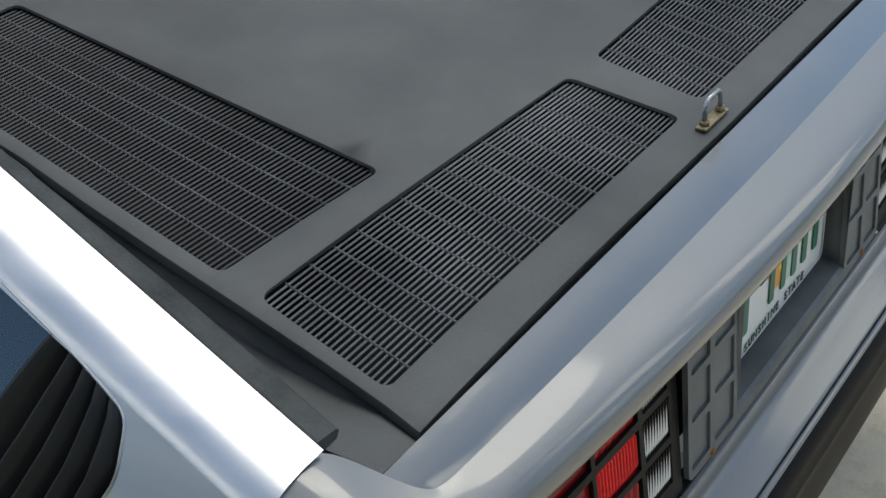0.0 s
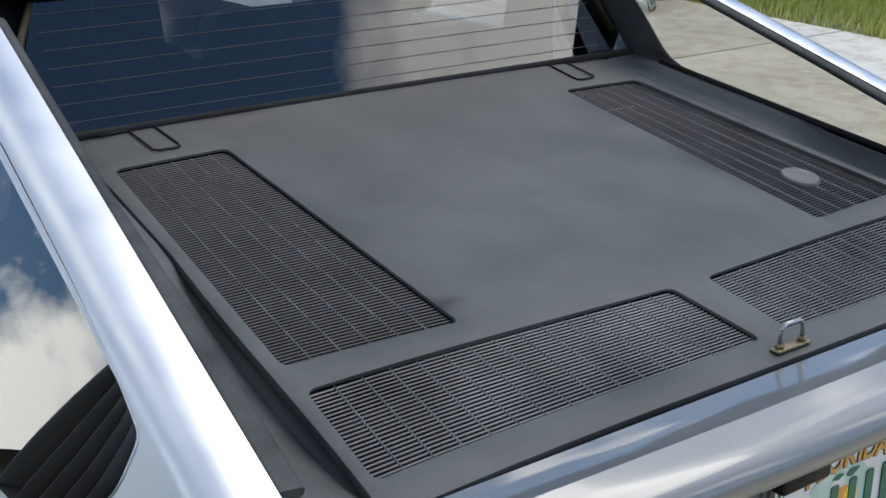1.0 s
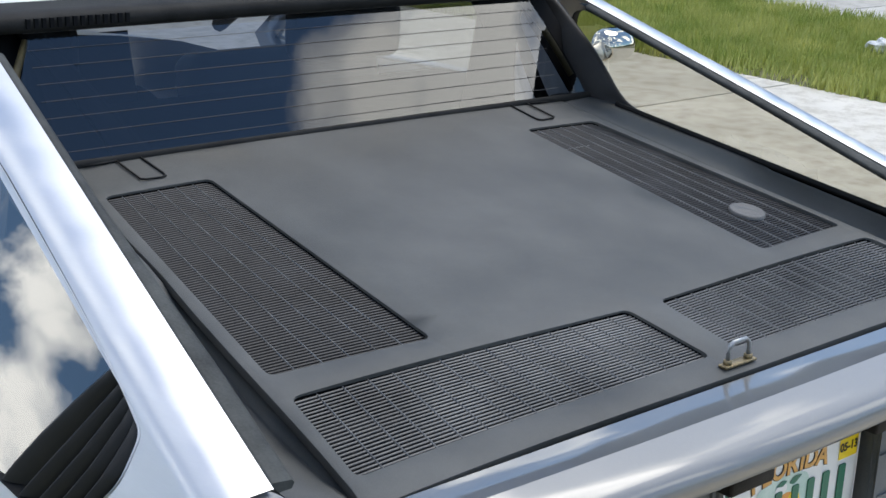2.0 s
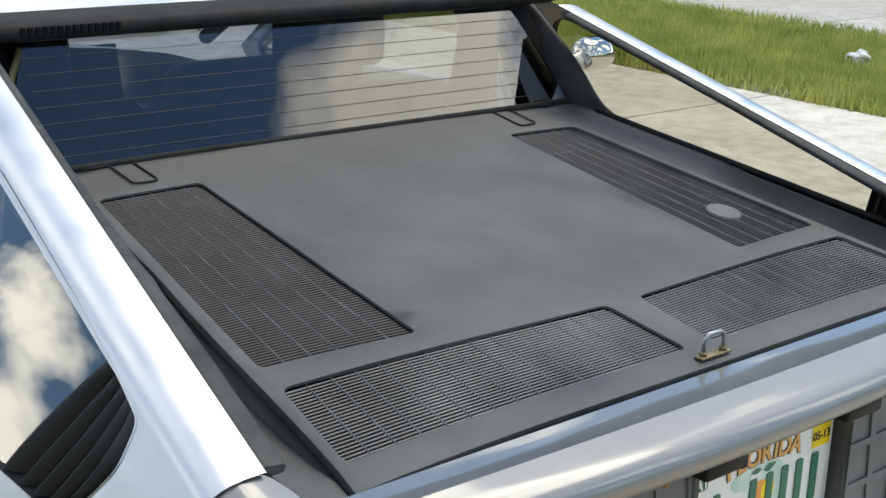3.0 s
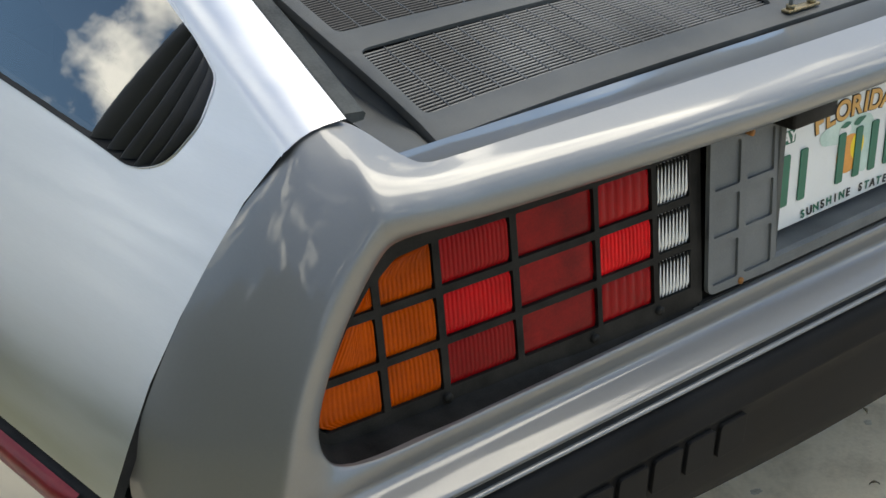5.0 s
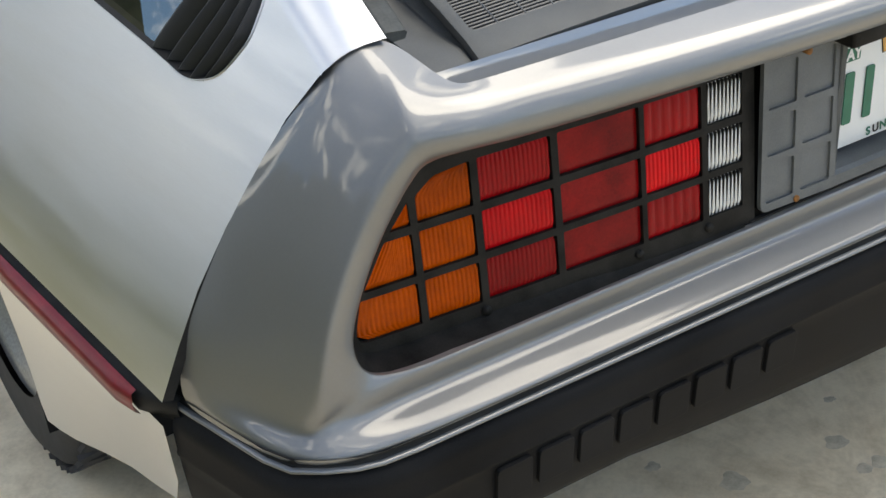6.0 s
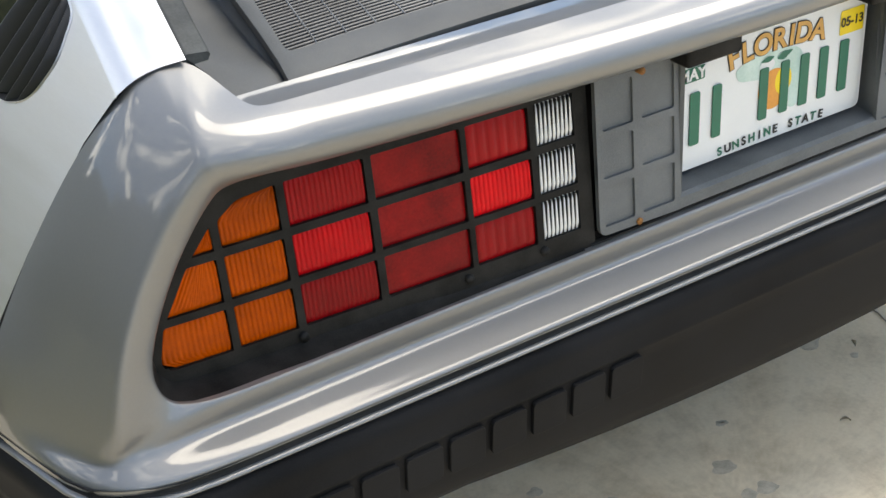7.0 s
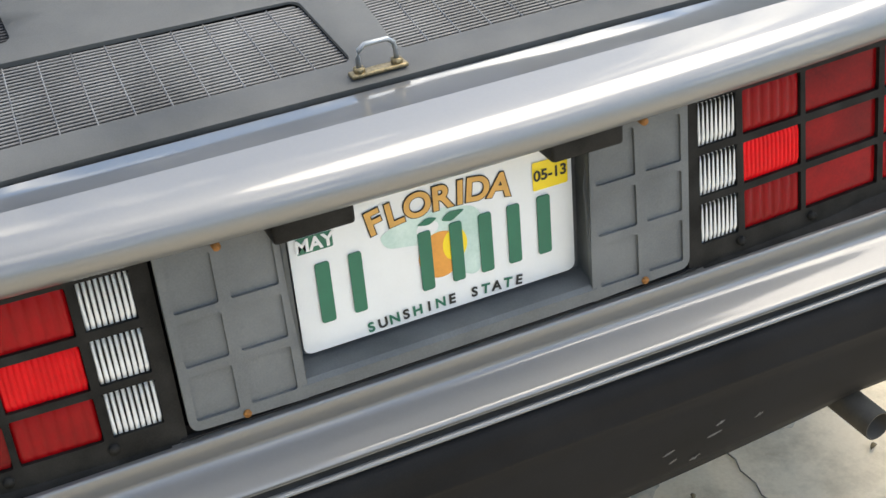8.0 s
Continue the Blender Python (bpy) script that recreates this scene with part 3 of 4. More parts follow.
def slat_grille(g, s, pitch):
    """A recessed grille: thin slats across, ribs along, in a hole of the cover."""
    (ax, ay), (bx, by), (cx, cy), (dx, dy) = g       # inner front, inner rear, outer rear, outer front
    holder = new("grille")
    holder.parent = CAR
    holder["label"] = "dusty black plastic air grille"
    at = lambda u, v: Vector((mix(mix(bx, cx, u), mix(ax, dx, u), v), mix(mix(by, cy, u), mix(ay, dy, u), v), 0))
    n = int(abs(ay - by) / pitch)
    for i in range(n):
        bm = bmesh.new()
        v = (i + .5) / n
        for k in range(6):
            p, q = at(k / 6, v), at((k + 1) / 6, v)
            zp, zq = drop(p.x, p.y) - .0055, drop(q.x, q.y) - .0055
            w = pitch * .15
            ring = []
            for (o, zo) in ((p, zp), (q, zq)):
                ring.append([bm.verts.new((s * o.x, o.y - w, zo - .0006)), bm.verts.new((s * o.x, o.y + w, zo + .0004)), bm.verts.new((s * o.x, o.y + w, zo - .0010)), bm.verts.new((s * o.x, o.y - w, zo - .0016))])
            for j in range(4):
                bm.faces.new((ring[0][j], ring[0][(j + 1) % 4], ring[1][(j + 1) % 4], ring[1][j]))
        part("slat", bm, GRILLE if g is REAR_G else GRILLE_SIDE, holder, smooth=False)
    m = int(abs(cx - bx) / .0345)
    for i in range(1, m):
        u = i / m
        bm = bmesh.new()
        rings = []
        for k in range(5):
            o = at(u, k / 4)
            z = drop(o.x, o.y)
            w = .0008
            rings.append([bm.verts.new((s * (o.x + e), o.y, z + f)) for e, f in ((-w, -.0052), (0, -.0045), (w, -.0052), (w, -.0075), (-w, -.0075))])
        for lo, hi in zip(rings, rings[1:]):
            for j in range(5):
                bm.faces.new((lo[j], lo[(j + 1) % 5], hi[(j + 1) % 5], hi[j]))
        part("rib", bm, RIB, holder, smooth=False)
    # near-black liner: shade of the hole's wall, put in as colour
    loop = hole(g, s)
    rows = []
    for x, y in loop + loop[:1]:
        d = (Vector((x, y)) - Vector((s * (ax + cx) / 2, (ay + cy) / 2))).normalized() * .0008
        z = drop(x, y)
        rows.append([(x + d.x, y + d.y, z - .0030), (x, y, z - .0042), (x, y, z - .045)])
    part("grille_shade_liner", loft(rows), WELL, holder, "black liner standing in for shade at the opening's inner edge", smooth=False)
    return holder


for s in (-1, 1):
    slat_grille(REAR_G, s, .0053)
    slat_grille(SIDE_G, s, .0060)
bm = loft([[(x, y, deck_z(y) - .10) for x in (-.62, 0, .62)] for y in (.10, .5, .95)])
part("engine_bay_floor", bm, CABIN, CAR)


# round dusty cap lying in one side grille
cx_, cy_ = .428, .458
rows = []
for k in range(33):
    a = 2 * math.pi * k / 32
    rows.append([(cx_ + r * math.cos(a), cy_ + r * math.sin(a), deck_z(cy_ + r * math.sin(a)) + h) for r, h in ((.030, -.008), (.029, -.0035), (.026, -.0025), (.020, -.0045), (.013, -.0035), (.006, -.0025), (.0005, -.002))])
part("grille_cap", loft(rows), GRILLE, CAR, "small round dusty grey cap")

# ledges between the cover and the side windows, with a sunk gutter at the rear
for s in (-1, 1):
    rows = []
    for y in np.linspace(0.112, 0.99, 22):
        e = curve_at(EDGE, y)
        d = deck_z(y)
        far = rail(y)[0] + .004
        t = min(1, max(0, (y - .145) / .49))
        sunk = .003 + .026 * math.sin(math.pi * t ** .8)
        d += drop(e, y) - deck_z(y) if y < .6 else 0
        rows.append([(s * (e - .012), y, d - .0135), (s * (e - .001), y, d - .0125 - sunk * .8), (s * (e + .004), y, d - .004 - sunk), (s * (e + .010), y, d - .0025 - sunk), (s * mix(e + .010, far, .35), y, d - .002 - sunk * .85), (s * mix(e + .010, far, .7), y, d - .002 - sunk * .45),
                     (s * (far - .008), y, d - .003 - sunk * .1), (s * far, y, d - .003), (s * (far + .008), y, d - .006)])
    part("gutter_panel", loft(rows), DECK, CAR)
    rows = [[(s * (rail(y)[0] + o), y, deck_z(y) - dz) for o, dz in ((.011, .007), (.018, .03), (.10, .12))] for y in np.linspace(.112, .99, 14)]
    part("inner_side_trim", loft(rows), CABIN, CAR)
    line = [(s * (rail(y)[0] + .004), y, deck_z(y) - .001) for y in np.linspace(0.26, 0.90, 14)]
    part("sill_seal", tube(line, .0055, 8), RUBBER, CAR, "black rubber sill seal")
    # black pillar at the front of the side opening: a curved strip with a flared foot
    OUT = [(.650, .800, .928), (.640, .845, .936), (.625, .872, .950), (.608, .895, .966), (.602, .918, .992), (.600, .966, 1.048), (.599, 1.03, 1.096), (.597, 1.075, 1.132), (.594, 1.13, 1.165)]
    INN = [(.585, .925, .958), (.580, .935, .960), (.575, .948, .966), (.572, .960, .972), (.570, .980, .990), (.568, 1.014, 1.027), (.566, 1.08, 1.084), (.564, 1.155, 1.140), (.560, 1.20, 1.170)]
    rows = []
    for (ox, oy, oz), (ix, iy, iz) in zip(OUT, INN):
        mid_ = [(mix(ox, ix, f), mix(oy, iy, f), mix(oz, iz, f) + .006 * math.sin(math.pi * f)) for f in (.2, .45, .7)]
        rows.append([(s * x, y, z) for x, y, z in [(ox + .035, oy + .030, oz - .012), (ox + .012, oy + .004, oz - .004), (ox, oy, oz)] + mid_ + [(ix, iy, iz), (ix - .006, iy + .03, iz - .012)]])
    subdivided(part("rear_pillar", loft(rows), PILLAR, CAR, "matt black curved pillar trim"), 1)
    line = [(s * .372, .962), (s * .370, .890), (s * .372, .880), (s * .380, .8775), (s * .404, .8785), (s * .411, .882), (s * .4115, .962)]
    part("hatch_line", tube([(x, y, deck_z(y) + .0004) for x, y in line], .0016, 6), RUBBER, CAR)
    part("hatch_line", tube([(s * x, y, deck_z(y) + .0004) for x, y in ((.411, .952), (.44, .950), (.462, .948))], .0014, 6), RUBBER, CAR)

# striker latch at the rear edge of the cover
latch = new("latch")
latch.parent = CAR
latch["label"] = "bent wire latch loop on a tarnished brass plate"
lx, ly, lz = -0.010, 0.126, deck_z(.126) + .001
bm = bmesh.new()
box(bm, (lx - .030, ly - .007, lz), (lx + .030, ly + .007, lz + .004))
bevelled(part("base_plate", bm, BRASS, latch, "tarnished brass plate"), .0015)
pts = [(lx - .020, ly, lz + .002), (lx - .020, ly, lz + .018), (lx - .0185, ly, lz + .026), (lx - .012, ly, lz + .031), (lx + .012, ly, lz + .031), (lx + .0185, ly, lz + .026), (lx + .020, ly, lz + .018), (lx + .020, ly, lz + .002)]
part("wire_loop", tube(pts, .0028, 8), WIRE, latch)
for d in (-.020, .020):
    part("bolt", tube([(lx + d, ly, lz + .003), (lx + d, ly, lz + .009)], .006, 6), BRASS, latch)

# ---- tail lamps ----
COLS = [(0.301, 0.350, 'W'), (0.3585, 0.436, 'R3'), (0.4425, 0.546, 'R2'), (0.5545, 0.642, 'R1'), (0.6505, 0.7145, 'A1'), (0.7225, 0.800, 'A2')]
ROWS = [(0.700, 0.750), (0.643, 0.691), (0.587, 0.635)]
SLANT = [(0.570, 0.800), (0.60, 0.800), (0.63, 0.790), (0.692, 0.752), (0.716, 0.731), (0.745, 0.706), (0.77, 0.690)]


def cell_outline(c, r, shrink=0.0):
    x0, x1, kind = COLS[c]
    z0, z1 = ROWS[r]
    if kind == 'W':
        z0, z1 = z0 + .001, z1 + .001
    else:
        z1 -= 0.004 * (x0 - .35)
        z0 -= 0.004 * (x0 - .35)
    xa, xb = min(x1, curve_at(SLANT, z0)), min(x1, curve_at(SLANT, z1))
    if kind == 'A2':
        if r == 0:
            if curve_at(SLANT, z0 + .002) < x0:
                return None
            top = min(z1, .725)
            return [(x0, z0 + shrink), (curve_at(SLANT, z0) - shrink, z0 + shrink), (x0 + .001, top)]
        poly = [(x0, z0), (xa, z0), (xb, z1), (x0, z1)]
        return rounded(poly, [.002, .018 if r == 2 else .003, .003, .002], 4)
    if kind == 'A1' and r == 0:
        return rounded([(x0, z0), (x1, z0), (x1, z1 - .020), (x1 - .022, z1 - .004), (x0, z1)], [.002, .002, .004, .006, .002], 3)
    return rounded([(x0, z0), (x1, z0), (x1, z1), (x0, z1)], .002, 2)


def lens(s, c, r, parent):
    poly = cell_outline(c, r)
    if poly is None:
        return
    kind = COLS[c][2]
    zs = [p[1] for p in poly]
    xs = [p[0] for p in poly]
    x0, x1, z0, z1 = min(xs), max(xs), min(zs), max(zs)
    mat = {'W': CLEAR, 'R3': RED_BRIGHT if r == 1 else RED, 'R2': RED_DEEP, 'R1': RED_BRIGHT if r == 1 else RED, 'A1': AMBER, 'A2': AMBER}[kind]
    ribs = {'W': 9, 'R3': 14 if r == 1 else 6, 'R2': 1, 'R1': 16, 'A1': 12, 'A2': 13}[kind]
    deep = {'W': .0035, 'R2': 0.0}.get(kind, .0024)
    rows = []
    ncol = ribs * 6
    for j in range(7):
        z = mix(z0, z1, j / 6)
        # extent of the outline at this height
        hits = []
        for (xa, za), (xb, zb) in zip(poly, poly[1:] + poly[:1]):
            zz = min(max(z, z0 + 1e-4), z1 - 1e-4)
            if (za - zz) * (zb - zz) <= 0 and za != zb:
                hits.append(xa + (xb - xa) * (zz - za) / (zb - za))
        a, b = (min(hits), max(hits)) if hits else (x0, x1)
        row = []
        for i in range(ncol + 1):
            x = mix(a, b, i / ncol)
            ph = (x - x0) / (x1 - x0) * ribs
            h = deep * abs(math.sin(math.pi * ph)) ** .45 + .0012
            edge = min(1.0, min(i, ncol - i) / 1.5) * min(1.0, min(j, 6 - j) / .8)
            row.append((s * x, lens_y(x, z) - h * (.3 + .7 * edge) + .002, z))
        rows.append(row)
    part("lens", loft(rows), mat, parent)
    if kind == 'W':
        for k in range(ribs + 1):
            bm = bmesh.new()
            x = mix(x0, x1, k / ribs)
            y = lens_y(x, z0)
            box(bm, (s * x - .0008, y - .0004, z0 + .001), (s * x + .0008, y + .004, z1 - .001))
            part("lens_groove", bm, BEZEL, parent, smooth=False)


def tail_lamp(s):
    lamp = new("tail_lamp")
    lamp.parent = CAR
    lamp["label"] = "gridded tail lamp with amber, red and clear ribbed lenses"
    outer = rounded([(0.283, 0.562), (0.812, 0.560), (0.824, 0.612), (0.750, 0.754), (0.71, 0.786), (0.283, 0.782)], [.004, .030, .02, .03, .03, .004], 5)
    holes = []
    for c in range(6):
        for r in range(3):
            o = cell_outline(c, r)
            if o:
                holes.append(o)
    b = part("lamp_grid", sheet(outer, holes, lambda x, z: (s * x, lens_y(x, z) - .0035, z), 0.03), BEZEL, lamp, "black plastic lamp grid", smooth=False, facing=(0, -1, 0))
    solid(b, .008)
    bevelled(b, .0015, 1, 50)
    for c in range(6):
        for r in range(3):
            lens(s, c, r, lamp)
    for x, z in ((0.446, 0.772), (0.628, 0.766), (0.450, 0.576), (0.648, 0.576), (0.352, 0.577)):
        bm = tube([(s * x, lens_y(x, z) - .0075, z), (s * x, lens_y(x, z) + .002, z)], .0055, 10)
        part("screw", bm, BEZEL, lamp)
    return lamp


for s in (-1, 1):
    tail_lamp(s)
for s in (-1, 1):
    bm = loft([[(s * x, lens_y(x, z) + .018, z) for x in np.linspace(.285, w, 9)] for z, w in ((.556, .80), (.62, .80), (.70, .76), (.775, .69))])
    part("lamp_well", bm, CABIN, CAR)

# ---- number plate panel, plate and its lamps ----
panel = new("plate_panel")
panel.parent = CAR
panel["label"] = "grey ribbed plastic panel round the number plate"
PY = 0.016
for s in (-1, 1):
    out = rounded([(s * .160, .568), (s * .280, .572), (s * .281, .768), (s * .163, .768)], [.002, .012, .004, .002], 4)
    pads = []
    for (xa, xb) in ((.170, .217), (.229, .272)):
        for (za, zb) in ((.582, .632), (.642, .690), (.700, .754)):
            pads.append(rounded([(s * xa, za), (s * xb, za), (s * xb, zb), (s * xa, zb)], .003, 2))
    f = part("grid_frame", sheet(out, pads, lambda x, z: (x, PY + .05 * (z - .59), z), .03), PANEL, panel, smooth=False, facing=(0, -1, 0))
    solid(f, .006)
    bevelled(f, .0012, 1, 50)
    for p in pads:
        part("grid_pad", sheet(p, [], lambda x, z: (x, PY + .0035 + .05 * (z - .59), z), .05), PANEL, panel, smooth=False)
    for z in (.762, .574):
        x = s * .2235
        part("screw", tube([(x, PY - .003, z), (x, PY + .006, z)], .0042, 8), RUST, panel, "rusty screw")
    w = loft([[(s * .160, PY, z), (s * .163, PY + .004, z), (s * .166, .058, z)] for z in (.568, .66, .775)])
    part("recess_wall", w, PANEL, panel, smooth=False)
low = loft([[(x, y, z) for x in (-.165, 0, .165)] for y, z in ((PY + .006, .568), (PY - .001, .5685), (PY - .001, .583), (PY + .004, .587), (.058, .590))])
part("recess_sill", low, PANEL, panel, smooth=False)
for z0, y0, mat in ((.550, PY + .008, WELL), (.5625, PY + .002, RUBBER)):
    bm = bmesh.new()
    box(bm, (-.290, y0, z0), (.290, y0 + .006, z0 + (.026 if mat is WELL else .0022)))
    part("panel_seal", bm, mat, panel, "black seal under the panel", smooth=False)
part("recess_back", loft([[(x, .056, z) for x in (-.172, .172)] for z in (.575, .785)]), PANEL, panel, smooth=False)

plate = new("number_plate")
plate.parent = CAR
plate["label"] = "white embossed registration plate with green characters and an orange emblem"
PLY, PZ = 0.044, 0.674                               # face of the plate, its middle
PM = Matrix.Translation((0.002, PLY, PZ)) @ pose(0, 0, 0, 90)
o = rounded([(-.1525, -.0765), (.1525, -.0765), (.1525, .0765), (-.1525, .0765)], .010, 5)
bv = sheet(o, [], lambda x, y: tuple(PM @ Vector((x, y, 0))), .06)
pb = part("plate_blank", bv, WHITE, plate, smooth=False, facing=(0, -1, 0))
solid(pb, .0015)
rim = [(x * .975, y * .955) for x, y in o]
part("raised_rim", sheet(o, [rim], lambda x, y: tuple(PM @ Vector((x, y, .0012))), .05), WHITE, plate, smooth=False)


def flat(name, poly, h, mat):
    return part(name, sheet(poly, [], lambda x, y: tuple(PM @ Vector((x, y, h))), .04), mat, plate, smooth=False)


blob = [(-.062, .030), (-.035, .040), (.012, .042), (.042, .034), (.058, .006), (.055, -.022), (.04, -.046), (.024, -.040), (.010, -.01), (-.02, .008), (-.055, .014)]
flat("pale_map_shape", rounded(blob, .008, 4), .0006, PALE)
circ = lambda cx, cy, r, k=1.0: [(cx + r * math.cos(a), cy + k * r * math.sin(a)) for a in (2 * math.pi * i / 24 for i in range(24))]
flat("orange_fruit", circ(.002, -.010, .0245, 1.08), .0009, ORANGE)
flat("orange_half", circ(.018, -.003, .0135, 1.35), .0010, YELLOW)
flat("blossom", circ(-.010, .024, .012, .7), .0011, WHITE)
flat("leaf", rounded([(-.022, .030), (-.010, .036), (.002, .033), (-.008, .027)], .004, 3), .0014, GREEN)
flat("leaf", rounded([(.004, .028), (.014, .036), (.032, .034), (.016, .024)], .004, 3), .0014, GREEN)
# the registration itself: plain bars
for cx, w in ((-.1225, .024), (-.0885, .022), (-.0145, .022), (.0195, .022), (.052, .023), (.084, .023), (.1185, .024)):
    w *= .62
    b = part("character_bar", sheet(rounded([(cx - w / 2, -.046), (cx + w / 2, -.046), (cx + w / 2, .022), (cx - w / 2, .022)], .003, 3), [],
                                    lambda x, y: tuple(PM @ Vector((x, y, .0022))), .05), GREEN, plate, smooth=False, facing=(0, -1, 0))
    solid(b, .0015)
places = (-.069, -.0475, -.0225, .0035, .0235, .0425, .0675)
for ch, a in zip("FLORIDA", places):
    m = PM @ pose(.004 + a, .0465 + .006 * (1 - (a / .07) ** 2), .0008, 0, 0, -a * 170)
    lettering("letter_outline", ch, .0365, m, BLACK, plate, .0002, .0022)
    lettering("letter_face", ch, .0365, PM @ pose(.004 + a, .0465 + .006 * (1 - (a / .07) ** 2), .0014, 0, 0, -a * 170), GOLD, plate, .0003, .0010)
for i, ch in enumerate("SUNSHINE STATE"):
    if ch != " ":
        a = (i - 6.5) * .0128
        lettering("motto_letter", ch, .0155, PM @ pose(.003 + a, -.0690 + .003 * (1 - (a / .085) ** 2), .0012, 0, 0, -a * 90), BLACK if i % 2 else GREEN, plate, .0002, .0005)
flat("month_sticker", rounded([(-.145, .036), (-.108, .036), (-.108, .054), (-.145, .054)], .002, 2), .0008, GREEN)
lettering("month_text", "MAY", .0195, PM @ pose(-.127, .0445, .0014), WHITE, plate, .0002, .0006)
flat("year_sticker", rounded([(.108, .029), (.148, .029), (.148, .061), (.108, .061)], .002, 2), .0010, YELLOW)
lettering("year_text", "05-13", .0165, PM @ pose(.128, .045, .0016), BLACK, plate, .0002, .0004)

for s in (-1, 1):
    bm = bmesh.new()
    lx_ = s * (.142 + .006 * s)
    box(bm, (lx_ - .040, -.006, .756), (lx_ + .040, .046, .786))
    bevelled(part("plate_lamp", bm, BEZEL, CAR, "small black plate lamp housing"), .004, 2)
bm = bmesh.new()
box(bm, (-.285, .020, .768), (.285, .052, .790))
bevelled(part("lip_underside", bm, BEZEL, CAR), .003)

# ---- rear bumper ----
bumper = new("rear_bumper")
bumper.parent = CAR
bumper["label"] = "deep black rubber-faced rear bumper, scuffed"
plan = [(x, -.027) for x in np.linspace(0, .78, 12)] + [(.820, -.0255), (.848, -.021), (.878, -.008), (.904, .012), (.918, .042), (.928, .080), (.940, .128), (.948, .158), (.953, .182)]


def band(s, prof):
    """A strip along the bumper's plan, from pairs of outward offset and height."""
    rows = []
    for i, (x, y) in enumerate(plan):
        a, b = plan[max(i - 1, 0)], plan[min(i + 1, len(plan) - 1)]
        d = Vector((b[0] - a[0], b[1] - a[1])).normalized()
        up = .034 * min(1, (x / .5) ** 2)             # the lower edge rises towards the ends
        top = .006 * math.exp(-((min(x, .88) - .88) / .045) ** 2)    # the corner stands a little higher
        rows.append([(s * (x + d.y * o), y - d.x * o, z + top * min(1, max(0, (z - .43) / .05)) + up * min(1, max(0, (.375 - z) / .075))) for o, z in prof])
    return rows


FACE = [(.300, -.026), (.310, -.010), (.335, -.002), (.375, .004), (.42, .008), (.436, .0092), (.439, .0112), (.443, .0116), (.446, .0104), (.470, .0115), (.480, .0095), (.486, .005), (.491, .000), (.493, -.010)]
for s in (-1, 1):
    part("top_groove", loft(band(s, [(.001, .5115), (-.004, .5085), (-.005, .501), (-.001, .4985)])), RUBBER, bumper)
    part("bright_trim", loft(band(s, [(-.008, .4995), (.002, .499), (.0045, .4965), (.002, .494), (-.008, .4935)])), SILVER, bumper, "thin bright trim line")
    part("bumper_face", loft(band(s, [(o, z) for z, o in FACE[::-1]] + [(-.06, .296), (-.14, .30)])), BUMPER, bumper)
    tip = [p for p in band(s, [(o, z) for z, o in FACE])[-1]]
    bm = bmesh.new()
    back = [(s * .86, .182, .300), (s * .86, .182, .493)]
    bm.faces.new([bm.verts.new(p) for p in tip + back[::-1]])
    part("bumper_end", bm, BUMPER, bumper, smooth=False)
# moulded marque in the face, as plain raised blocks
blocks = [(-.672 + .0555 * i, .046) for i in range(8)]


def face_y(x, z):
    return -.027 - curve_at(FACE, z)


for cx, w in blocks:
    z0, z1 = .384, .432
    out = rounded([(cx - w / 2, z0), (cx + w / 2, z0), (cx + w / 2, z1), (cx - w / 2, z1)], .006, 3)
    b = part("moulded_block", sheet(out, [], lambda x, z: (x, face_y(x, z) - .0060, z), .05), BUMPER, bumper, smooth=False, facing=(0, -1, 0))
    solid(b, .006)
    bevelled(b, .0015, 2, 50)

# pale scuffs low on the face
for cx, cz, w, k in ((.225, .368, .016, 1), (.232, .352, .010, 2), (.285, .372, .020, 3), (.292, .386, .012, 4), (.345, .376, .012, 5), (.262, .345, .014, 6)):
    rows = []
    for i in range(9):
        t = i / 8
        z = cz + .004 * (t - .5) + .002 * noise.noise((t * 3, k, 2))
        e = (.0018 + .0016 * noise.noise((t * 6, k, 7))) * math.sin(math.pi * mix(.08, .92, t))
        rows.append([(cx + w * (t - .5), face_y(cx, z + d) - .0006, z + d) for d in (-e, e)])
    part("scuff", loft(rows), SCUFF, bumper, "pale grey scuff", facing=(0, -1, 0))

# ---- exhaust ----
p = tube([(.505, .42, .305), (.512, .1, .297), (.520, -.035, .290)], .020, 20, caps=False)
solid(part("exhaust_pipe", p, EXHAUST, CAR, "sooty plain exhaust tailpipe"), .002)

